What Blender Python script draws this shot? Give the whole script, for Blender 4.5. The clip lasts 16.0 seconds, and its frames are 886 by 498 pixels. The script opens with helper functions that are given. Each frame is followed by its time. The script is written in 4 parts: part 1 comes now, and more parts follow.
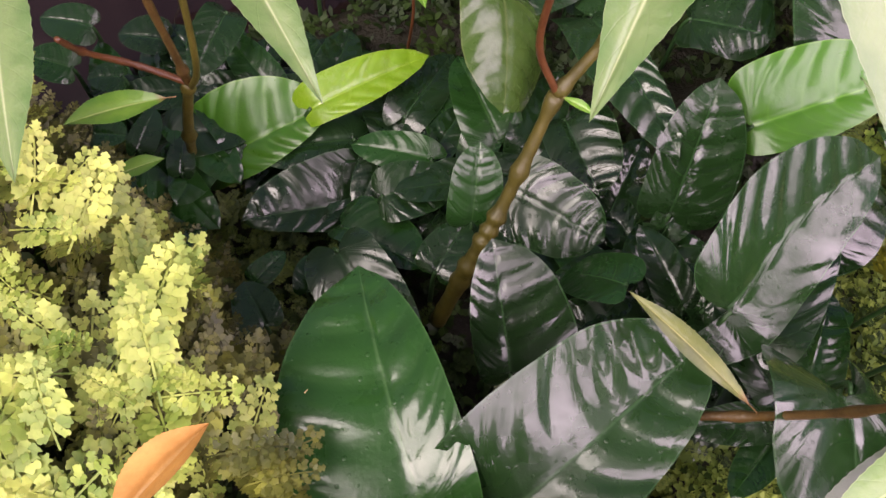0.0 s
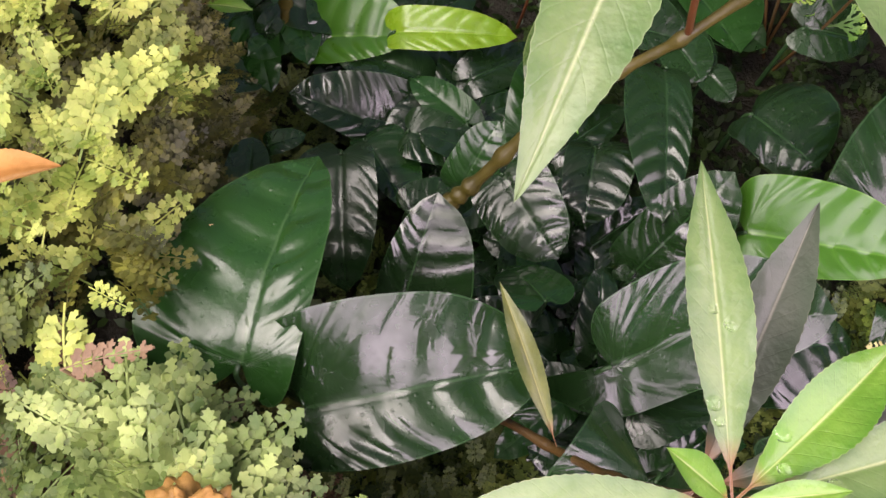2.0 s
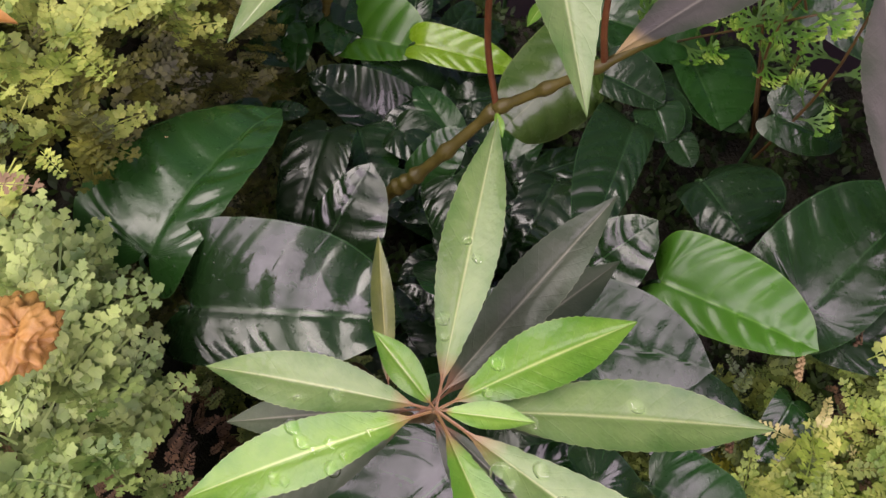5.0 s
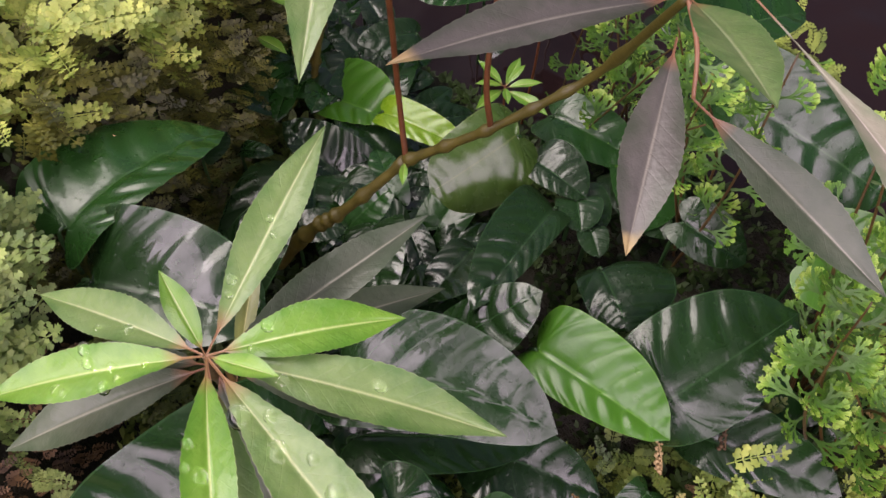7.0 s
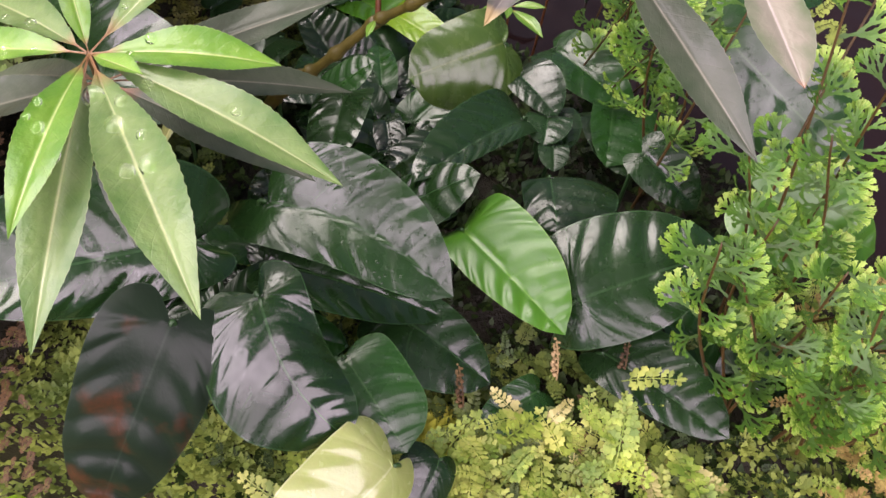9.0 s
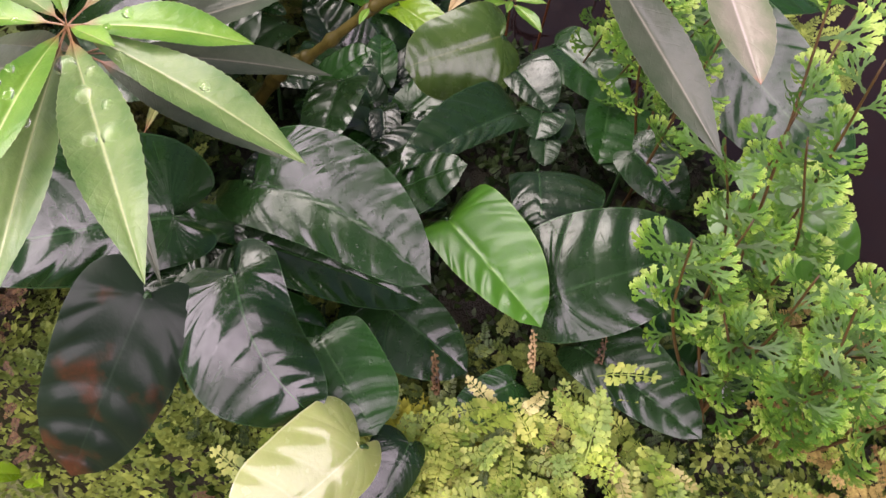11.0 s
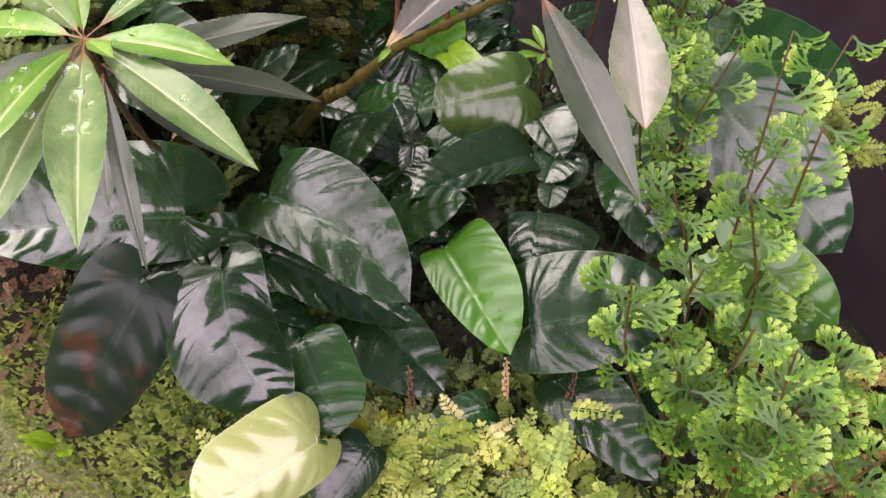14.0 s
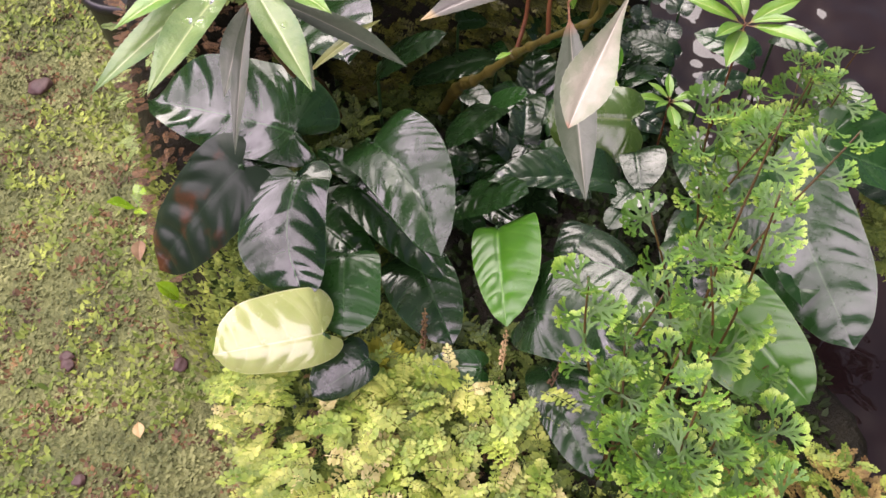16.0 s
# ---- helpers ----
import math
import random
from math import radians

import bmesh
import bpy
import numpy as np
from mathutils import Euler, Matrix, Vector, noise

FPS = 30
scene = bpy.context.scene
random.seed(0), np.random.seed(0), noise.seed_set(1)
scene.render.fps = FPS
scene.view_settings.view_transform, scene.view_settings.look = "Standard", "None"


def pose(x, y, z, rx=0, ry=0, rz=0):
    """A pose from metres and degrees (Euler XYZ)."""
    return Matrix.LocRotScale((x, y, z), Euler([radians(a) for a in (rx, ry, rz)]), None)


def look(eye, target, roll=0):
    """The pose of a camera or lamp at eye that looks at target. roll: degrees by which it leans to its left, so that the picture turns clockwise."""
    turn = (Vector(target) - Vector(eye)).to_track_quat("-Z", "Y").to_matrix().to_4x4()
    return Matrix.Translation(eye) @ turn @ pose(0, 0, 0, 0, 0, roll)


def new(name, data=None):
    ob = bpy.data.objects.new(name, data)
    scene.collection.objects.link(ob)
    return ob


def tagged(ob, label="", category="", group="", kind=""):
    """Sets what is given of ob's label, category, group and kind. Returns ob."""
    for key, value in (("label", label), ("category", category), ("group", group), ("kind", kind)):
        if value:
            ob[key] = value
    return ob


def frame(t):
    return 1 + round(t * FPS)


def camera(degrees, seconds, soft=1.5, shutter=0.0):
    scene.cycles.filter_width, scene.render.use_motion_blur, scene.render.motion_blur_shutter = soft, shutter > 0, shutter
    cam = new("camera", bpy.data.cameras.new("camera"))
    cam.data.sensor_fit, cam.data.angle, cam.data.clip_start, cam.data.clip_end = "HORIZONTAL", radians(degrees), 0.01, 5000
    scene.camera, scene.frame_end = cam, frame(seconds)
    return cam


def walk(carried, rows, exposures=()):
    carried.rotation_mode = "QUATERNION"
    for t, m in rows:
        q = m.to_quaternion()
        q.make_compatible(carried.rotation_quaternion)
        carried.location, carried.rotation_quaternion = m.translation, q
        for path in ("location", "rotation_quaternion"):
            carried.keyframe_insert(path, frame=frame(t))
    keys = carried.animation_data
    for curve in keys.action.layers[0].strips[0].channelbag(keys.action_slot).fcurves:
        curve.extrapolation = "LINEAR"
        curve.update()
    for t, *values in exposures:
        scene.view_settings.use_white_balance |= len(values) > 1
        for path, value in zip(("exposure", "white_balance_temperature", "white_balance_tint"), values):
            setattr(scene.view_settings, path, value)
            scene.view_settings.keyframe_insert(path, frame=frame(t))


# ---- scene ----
cam = camera(51.3, 16.0)
METRES, EYE, TILT, LEAN, TURN = 1.0, 0.65, -70.6, -3.0, 0.0
ROWS = [
    (0.0, 0.0, 0.0, 0.0, 0.0, -0.0, -0.0),
    (0.5, 0.0205, -0.008, 0.0054, 3.06, -1.62, -8.8),
    (1.0, 0.0564, -0.016, -0.0046, 5.74, -2.3, -16.79),
    (1.5, 0.0903, -0.0207, -0.0081, 8.0, -2.45, -23.4),
    (2.0, 0.1324, -0.0271, -0.0008, 10.42, -2.56, -28.5),
    (2.5, 0.1627, -0.0332, 0.0069, 12.76, -2.86, -32.48),
    (3.0, 0.1882, -0.0346, 0.0126, 14.36, -3.27, -36.07),
    (5.5, 0.3234, -0.0498, 0.0224, 22.62, -2.88, -44.77),
    (6.0, 0.3686, -0.0578, 0.0305, 24.63, -2.63, -47.26),
    (6.5, 0.3997, -0.0537, 0.042, 23.82, 0.08, -49.32),
    (7.0, 0.4177, -0.04, 0.0679, 26.67, 0.25, -53.18),
    (7.5, 0.463, -0.0171, 0.0932, 31.68, -2.19, -58.09),
    (8.0, 0.5141, -0.0012, 0.0907, 35.07, -3.76, -61.87),
    (8.5, 0.5502, 0.0124, 0.0896, 36.1, -4.24, -64.68),
    (9.0, 0.5644, 0.0256, 0.0895, 36.75, -5.84, -65.86),
    (11.5, 0.5829, 0.0341, 0.131, 43.5, -12.17, -68.26),
    (12.0, 0.5833, 0.0303, 0.1533, 47.04, -15.39, -67.89),
    (12.5, 0.5909, 0.03, 0.1667, 50.36, -18.02, -67.81),
    (13.0, 0.5915, 0.0278, 0.1707, 54.44, -21.42, -68.21),
    (13.5, 0.6015, 0.035, 0.1732, 58.4, -24.0, -69.65),
    (14.0, 0.6456, 0.0302, 0.2056, 67.59, -31.47, -70.89),
    (14.5, 0.6827, 0.0274, 0.2493, 82.4, -44.67, -70.92),
    (15.0, 0.7108, 0.0232, 0.3026, 98.25, -59.91, -69.81),
    (15.5, 0.7307, 0.026, 0.3441, 115.2, -75.44, -70.17),
    (16.0, 0.7453, 0.0321, 0.3864, 134.03, -91.84, -65.43),
]
walk(cam, [(t, pose(0, 0, EYE, TILT, LEAN, TURN) @ pose(METRES * x, METRES * y, METRES * z, 90 + pitch, roll, yaw)) for t, x, y, z, yaw, pitch, roll in ROWS],
     [(0.0, 0.38, 6900, 24), (1.0, 0.26, 6900, 24), (2.5, 0.25, 6750, 20), (3.0, 0.08, 6750, 20), (5.5, -0.28, 6750, 20), (7.0, -0.14, 6750, 20), (7.5, -0.14, 6750, 20), (8.0, 0.26, 6750, 20), (8.5, 0.30, 6750, 20), (9.0, 0.20, 6750, 20), (12.5, 0.14, 6750, 20), (16.0, 0.31, 6750, 20)])

# ---------------------------------------------------------------- light
world = bpy.data.worlds.new("sky")
scene.world = world
world.use_nodes = True
wn = world.node_tree
bg = wn.nodes["Background"]
sky = wn.nodes.new("ShaderNodeTexSky")
sky.sky_type = "NISHITA"
sky.sun_disc = False
sky.sun_elevation, sky.sun_rotation = radians(55), radians(242)
sky.air_density, sky.dust_density, sky.ozone_density = 1.0, 4.0, 1.0
wn.links.new(sky.outputs[0], bg.inputs[0])
bg.inputs[1].default_value = 0.055

sun = new("sun", bpy.data.lights.new("sun", "SUN"))
sun.data.energy, sun.data.angle, sun.data.color = 2.6, radians(40), (1.0, 0.97, 0.94)
sun.matrix_world = look((-1.5, -0.8, 2.4), (0.0, 0.0, 0))


def side_light(eye, target, wide, high, power):
    """Unseen area lamp, set where the leaf sheen points, for a bright greenhouse side."""
    lamp = new("side_light", bpy.data.lights.new("side_light", "AREA"))
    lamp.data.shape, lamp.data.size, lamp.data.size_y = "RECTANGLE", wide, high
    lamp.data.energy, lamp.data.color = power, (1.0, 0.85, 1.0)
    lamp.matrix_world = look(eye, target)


side_light((0.5, -2.3, 2.2), (0.2, 0.2, 0.1), 3.8, 2.3, 150)
side_light((2.3, 0.2, 1.9), (0.2, 0.2, 0.1), 2.8, 2.0, 92)


# ---------------------------------------------------------------- materials
def node_mat(name, rough=0.5, coat=0.0, spec=0.5):
    m = bpy.data.materials.new(name)
    m.use_nodes = True
    nt = m.node_tree
    p = nt.nodes["Principled BSDF"]
    p.inputs["Roughness"].default_value = rough
    p.inputs["Specular IOR Level"].default_value = spec
    p.inputs["Coat Weight"].default_value = coat
    p.inputs["Coat Roughness"].default_value = 0.08
    return m, nt, p


def add(nt, kind, **values):
    n = nt.nodes.new(kind)
    for k, v in values.items():
        n.inputs[k].default_value = v
    return n


def ramp(nt, src, stops):
    r = nt.nodes.new("ShaderNodeValToRGB")
    els = r.color_ramp.elements
    while len(els) < len(stops):
        els.new(0.5)
    for e, (pos, col) in zip(els, stops):
        e.position, e.color = pos, (*col, 1)
    nt.links.new(src, r.inputs[0])
    return r.outputs[0]


def mix(nt, fac, a, b, mode="MIX"):
    n = nt.nodes.new("ShaderNodeMix")
    n.data_type, n.blend_type = "RGBA", mode
    for sock, v in ((n.inputs[0], fac), (n.inputs[6], a), (n.inputs[7], b)):
        if isinstance(v, (int, float)):
            sock.default_value = v
        elif isinstance(v, tuple):
            sock.default_value = (*v, 1)
        else:
            nt.links.new(v, sock)
    return n.outputs[2]


def calc(nt, op, a, b=0.0, c=0.0):
    n = nt.nodes.new("ShaderNodeMath")
    n.operation = op
    for sock, v in zip(n.inputs, (a, b, c)):
        if isinstance(v, (int, float)):
            sock.default_value = v
        else:
            nt.links.new(v, sock)
    return n.outputs[0]


def noise_tex(nt, scale, detail=4.0, vec=None, rough=0.55):
    n = add(nt, "ShaderNodeTexNoise", Scale=scale, Detail=detail, Roughness=rough)
    if vec is not None:
        nt.links.new(vec, n.inputs["Vector"])
    return n.outputs["Fac"]


def bump(nt, p, height, strength=0.3, dist=0.001):
    b = add(nt, "ShaderNodeBump", Strength=strength, Distance=dist)
    nt.links.new(height, b.inputs["Height"])
    nt.links.new(b.outputs[0], p.inputs["Normal"])


def leaf_mat(name, dark, light, vein, rough=0.26, coat=0.25, veins=8.0, rust=0.0, trans=0.0, vein_amt=0.2, tip=None, relief=0.16, slant=0.0, wet=0.0):
    """A leaf skin: the uv runs across (0..1) and along (0..1) the blade."""
    m, nt, p = node_mat(name, rough, coat)
    p.inputs["Coat Roughness"].default_value = 0.05
    uv = nt.nodes.new("ShaderNodeUVMap")
    sep = nt.nodes.new("ShaderNodeSeparateXYZ")
    nt.links.new(uv.outputs[0], sep.inputs[0])
    u, v = sep.outputs[0], sep.outputs[1]
    side = calc(nt, "ABSOLUTE", calc(nt, "SUBTRACT", u, 0.5))
    geo = nt.nodes.new("ShaderNodeTexCoord")
    info = nt.nodes.new("ShaderNodeObjectInfo")
    big = noise_tex(nt, 35.0, 3.0, geo.outputs["Object"])
    fine = noise_tex(nt, 420.0, 3.0, geo.outputs["Object"])
    base = mix(nt, calc(nt, "MULTIPLY_ADD", big, 0.9, calc(nt, "MULTIPLY_ADD", info.outputs["Random"], 0.5, -0.25)), dark, light)
    rib = calc(nt, "SMOOTH_MAX", 0.0, calc(nt, "MULTIPLY_ADD", side, -30.0 if name.startswith("lance") else -62.0, 1.0), 0.1)
    wave = calc(nt, "COSINE", calc(nt, "MULTIPLY", calc(nt, "MULTIPLY_ADD", side, -slant, v), veins * 2 * math.pi))
    lat = calc(nt, "POWER", calc(nt, "MAXIMUM", wave, 0.0), 30.0)
    groove = lat
    lat = calc(nt, "MULTIPLY", lat, vein_amt)
    col = mix(nt, calc(nt, "MINIMUM", calc(nt, "MAXIMUM", rib, lat), 1.0), base, vein)
    col = mix(nt, calc(nt, "MULTIPLY", fine, 0.35), col, dark)
    tip_at = 0.585 if name.endswith("pale") else 0.55
    rim = calc(nt, "MULTIPLY", calc(nt, "GREATER_THAN", side, 0.489), 0.5)
    col = mix(nt, rim, col, vein)
    if name.startswith("lance"):
        blotch = calc(nt, "MULTIPLY_ADD", noise_tex(nt, 75.0, 5.0, geo.outputs["Object"]), 1.6, calc(nt, "MULTIPLY_ADD", side, 1.5, -1.02))
        blotch = calc(nt, "MINIMUM", calc(nt, "MAXIMUM", blotch, 0.0), 0.75)
        deep = tuple(c * f for c, f in zip(dark, (0.42, 0.72, 0.40)))
        col = mix(nt, blotch, col, deep)
        stalk = calc(nt, "MINIMUM", calc(nt, "MAXIMUM", calc(nt, "MULTIPLY_ADD", v, -9.0, 1.7), 0.0), 0.85)
        col = mix(nt, stalk, col, (0.26, 0.115, 0.055))
    if tip:
        edge = calc(nt, "MULTIPLY", calc(nt, "MULTIPLY_ADD", big, 0.25, v), 0.53)
        col = mix(nt, ramp(nt, edge, [(0.0, (0, 0, 0)), (tip_at, (0, 0, 0)), (tip_at + 0.03, (1, 1, 1))]), col, tip)
    if rust:
        spots = calc(nt, "MULTIPLY_ADD", calc(nt, "ADD", v, -0.75), 0.4, noise_tex(nt, 28.0, 4.0, geo.outputs["Object"]))
        k = ramp(nt, spots, [(0.0, (0, 0, 0)), (0.93 - rust, (0, 0, 0)), (min(0.99, 1.12 - rust), (1, 1, 1))])
        col = mix(nt, calc(nt, "MULTIPLY", k, calc(nt, "MULTIPLY_ADD", fine, 0.9, 0.25)), col, (0.085, 0.028, 0.012))
    nt.links.new(col, p.inputs["Base Color"])
    rr = calc(nt, "MULTIPLY_ADD", noise_tex(nt, 90.0, 4.0, geo.outputs["Object"]), 0.28, rough - 0.14)
    if wet:
        # a film of water lies in patches: smooth and mirror-like there, satin where it has dried
        film = calc(nt, "MULTIPLY_ADD", noise_tex(nt, 26.0, 3.0, geo.outputs["Object"]), 3.6, -1.35)
        film = calc(nt, "MINIMUM", calc(nt, "MAXIMUM", film, 0.0), 1.0)
        rr = calc(nt, "MULTIPLY_ADD", film, -0.13, calc(nt, "ADD", rr, 0.05))
        nt.links.new(calc(nt, "MULTIPLY_ADD", film, 1.7 * coat, 0.15 * coat), p.inputs["Coat Weight"])
        p.inputs["Specular IOR Level"].default_value = 0.40
    nt.links.new(calc(nt, "MAXIMUM", rr, 0.06), p.inputs["Roughness"])
    if trans:
        p.inputs["Subsurface Weight"].default_value = trans
        p.inputs["Subsurface Radius"].default_value = (0.002, 0.004, 0.001)
        p.inputs["Subsurface Scale"].default_value = 0.6
    h = calc(nt, "ADD", calc(nt, "MULTIPLY", noise_tex(nt, 130.0, 3.0, geo.outputs["Object"]), relief), calc(nt, "MULTIPLY", fine, 0.14))
    if slant:
        h = calc(nt, "MULTIPLY_ADD", groove, -0.05, h)
    if wet:
        # fine cross veins between the main ones
        cross = calc(nt, "SINE", calc(nt, "MULTIPLY_ADD", v, veins * 6 * math.pi, calc(nt, "MULTIPLY", big, 5.0)))
        h = calc(nt, "MULTIPLY_ADD", cross, 0.035, h)
        vor = add(nt, "ShaderNodeTexVoronoi", Scale=230.0)
        nt.links.new(geo.outputs["Object"], vor.inputs["Vector"])
        bead = calc(nt, "MAXIMUM", calc(nt, "MULTIPLY_ADD", vor.outputs["Distance"], -3.4, 1.0), 0.0)
        some = calc(nt, "GREATER_THAN", calc(nt, "MULTIPLY_ADD", big, 0.9, vor.outputs["Color"]), 1.12)
        h = calc(nt, "MULTIPLY_ADD", calc(nt, "MULTIPLY", calc(nt, "POWER", bead, 0.5), some), wet, h)
    bump(nt, p, h, 0.6, 0.0016)
    return m


def plain_mat(name, a, b, scale, rough=0.7, bump_amt=0.4, coat=0.0, island=False, dist=0.002, trans=0.0):
    m, nt, p = node_mat(name, rough, coat)
    geo = nt.nodes.new("ShaderNodeTexCoord")
    n1 = noise_tex(nt, scale, 6.0, geo.outputs["Object"])
    n2 = noise_tex(nt, scale * 7, 4.0, geo.outputs["Object"])
    f = calc(nt, "MULTIPLY_ADD", n2, 0.5, calc(nt, "MULTIPLY_ADD", n1, 1.4, -0.45))
    if island:
        g = nt.nodes.new("ShaderNodeNewGeometry")
        f = calc(nt, "MULTIPLY_ADD", g.outputs["Random Per Island"], 0.34, calc(nt, "MULTIPLY_ADD", n1, 2.2, -0.78))
        f = calc(nt, "POWER", calc(nt, "MAXIMUM", f, 0.0), 1.5)
    nt.links.new(mix(nt, calc(nt, "MINIMUM", calc(nt, "MAXIMUM", f, 0.0), 1.0), a, b), p.inputs["Base Color"])
    bump(nt, p, calc(nt, "ADD", n1, calc(nt, "MULTIPLY", n2, 0.5)), bump_amt, dist)
    if trans:
        p.inputs["Subsurface Weight"].default_value = trans
        p.inputs["Subsurface Radius"].default_value = (0.002, 0.004, 0.001)
        p.inputs["Subsurface Scale"].default_value = 0.5
    return m


DARK = leaf_mat("leaf_dark", (0.006, 0.017, 0.005), (0.014, 0.048, 0.010), (0.030, 0.075, 0.025), relief=0.32, rough=0.29, coat=0.60, wet=0.3)
DARK_WET = leaf_mat("leaf_dark_wet", (0.006, 0.017, 0.005), (0.014, 0.048, 0.010), (0.030, 0.075, 0.025), relief=0.75, rough=0.27, coat=0.5, wet=0.5)
DARK_GLOSS = leaf_mat("leaf_dark_gloss", (0.006, 0.017, 0.005), (0.014, 0.048, 0.010), (0.030, 0.075, 0.025), relief=0.38, rough=0.25, coat=0.5, wet=0.3)
MID = leaf_mat("leaf_mid", (0.008, 0.032, 0.006), (0.020, 0.080, 0.013), (0.05, 0.12, 0.035), relief=0.32, rough=0.28, coat=0.4, wet=0.3)
BRIGHT = leaf_mat("leaf_bright", (0.032, 0.12, 0.008), (0.07, 0.20, 0.014), (0.11, 0.27, 0.03), rough=0.32, coat=0.15, trans=0.2)
YELLOW = leaf_mat("leaf_yellow", (0.14, 0.28, 0.012), (0.26, 0.42, 0.02), (0.3, 0.45, 0.06), trans=0.2)
OLIVE = leaf_mat("leaf_olive", (0.03, 0.07, 0.012), (0.07, 0.12, 0.02), (0.12, 0.16, 0.05))
PALE = leaf_mat("leaf_pale", (0.24, 0.31, 0.08), (0.42, 0.46, 0.20), (0.45, 0.5, 0.25), rough=0.24, coat=0.8, trans=0.2)
RUST = leaf_mat("leaf_rust", (0.006, 0.012, 0.007), (0.012, 0.024, 0.012), (0.02, 0.035, 0.02), rough=0.33, coat=0.05, rust=0.40)
LANCE = leaf_mat("lance_leaf", (0.10, 0.165, 0.05), (0.19, 0.27, 0.10), (0.40, 0.46, 0.25), rough=0.42, coat=0.3, veins=14, trans=0.15, vein_amt=0.03, slant=0.22, relief=0.8)
LANCE_GREEN = leaf_mat("lance_leaf_green", (0.085, 0.155, 0.04), (0.20, 0.295, 0.095), (0.40, 0.46, 0.22), rough=0.4, coat=0.2, veins=14, trans=0.15, vein_amt=0.03, slant=0.22, relief=0.8)
LANCE_NEW = leaf_mat("lance_leaf_young", (0.10, 0.23, 0.02), (0.22, 0.39, 0.05), (0.45, 0.55, 0.2), rough=0.38, coat=0.3, veins=14, trans=0.2, vein_amt=0.03, slant=0.22, relief=0.8)
LANCE_OLD = leaf_mat("lance_leaf_old", (0.05, 0.066, 0.038), (0.095, 0.12, 0.07), (0.26, 0.26, 0.19), rough=0.45, coat=0.2, veins=14, vein_amt=0.03, slant=0.22, relief=0.8)
LANCE_MOTTLED = leaf_mat("lance_leaf_mottled", (0.05, 0.07, 0.012), (0.26, 0.28, 0.06), (0.4, 0.38, 0.15), rough=0.45, coat=0.2, veins=14, vein_amt=0.03, slant=0.22, relief=0.8)
LANCE_DRY = leaf_mat("lance_leaf_dry_tip", (0.06, 0.058, 0.048), (0.115, 0.108, 0.095), (0.22, 0.21, 0.17), rough=0.45, coat=0.2, veins=14, vein_amt=0.03, tip=(0.30, 0.23, 0.10), slant=0.22, relief=0.8)
LANCE_PALE = leaf_mat("lance_leaf_pale", (0.17, 0.17, 0.115), (0.36, 0.335, 0.26), (0.5, 0.46, 0.4), rough=0.45, coat=0.2, veins=14, vein_amt=0.03, tip=(0.45, 0.16, 0.10), slant=0.22, relief=0.8)
STEM_RED = plain_mat("stem_red_brown", (0.05, 0.014, 0.006), (0.16, 0.06, 0.018), 60, 0.45, 0.3)
STEM_BROWN = plain_mat("stem_olive_brown", (0.035, 0.020, 0.006), (0.11, 0.062, 0.015), 60, 0.45, 0.5)
STEM_GREEN = plain_mat("stem_green", (0.036, 0.032, 0.005), (0.095, 0.078, 0.012), 60, 0.45, 0.4)
STEM_LIME = plain_mat("stem_lime", (0.14, 0.15, 0.02), (0.32, 0.30, 0.06), 60, 0.5, 0.3)
PETIOLE = plain_mat("petiole", (0.012, 0.04, 0.012), (0.03, 0.08, 0.02), 80, 0.4, 0.2)
FERN = plain_mat("fern_yellow_green", (0.10, 0.17, 0.015), (0.62, 0.69, 0.15), 26, 0.55, 0.1, island=True, trans=0.15)
FERN_DARK = plain_mat("fern_green", (0.035, 0.07, 0.01), (0.20, 0.26, 0.04), 20, 0.55, 0.1, island=True, trans=0.1)
# Darker olive copy of the fern; the ridge side's shade is in its colour.
FERN_OLIVE_SHADE = plain_mat("fern_olive_shade", (0.026, 0.034, 0.005), (0.215, 0.225, 0.03), 30, 0.55, 0.1, island=True, trans=0.1)
FERN_MINT = plain_mat("fern_pale_green", (0.05, 0.11, 0.015), (0.42, 0.54, 0.15), 20, 0.55, 0.1, island=True, trans=0.15)
LAWN_TUFT = plain_mat("lawn_tuft", (0.065, 0.085, 0.026), (0.31, 0.34, 0.125), 9, 0.8, 0.1, island=True)
# Very dark green: the shade in gaps between leaves is put into it.
FERN_GAP_SHADE = plain_mat("moss_gap_shade", (0.008, 0.018, 0.004), (0.045, 0.085, 0.014), 20, 0.5, 0.1, island=True)
YELLOW_MOSS = plain_mat("moss_yellow", (0.20, 0.22, 0.012), (0.50, 0.50, 0.04), 22, 0.7, 0.1, island=True)
FERN_MOSS = plain_mat("moss_bright", (0.07, 0.12, 0.012), (0.34, 0.42, 0.07), 22, 0.7, 0.1, island=True)
FERN_LIME = plain_mat("fern_lime", (0.09, 0.17, 0.015), (0.46, 0.58, 0.09), 34, 0.55, 0.1, island=True, trans=0.15)
FERN_CREAM = plain_mat("fern_cream", (0.26, 0.25, 0.06), (0.66, 0.63, 0.26), 34, 0.55, 0.1, island=True, trans=0.15)
FERN_GOLD = plain_mat("fern_golden", (0.10, 0.17, 0.015), (0.56, 0.61, 0.14), 34, 0.55, 0.1, island=True, trans=0.15)
RED_MOSS = plain_mat("moss_red", (0.15, 0.085, 0.025), (0.50, 0.40, 0.11), 30, 0.7, 0.1, island=True)
FERN_BROWN = plain_mat("moss_brown", (0.04, 0.022, 0.009), (0.24, 0.14, 0.05), 30, 0.7, 0.1, island=True)
RUST.node_tree.nodes["Principled BSDF"].inputs["Specular IOR Level"].default_value = 0.17
SPIKE, kt, kp = node_mat("spikemoss", 0.5)
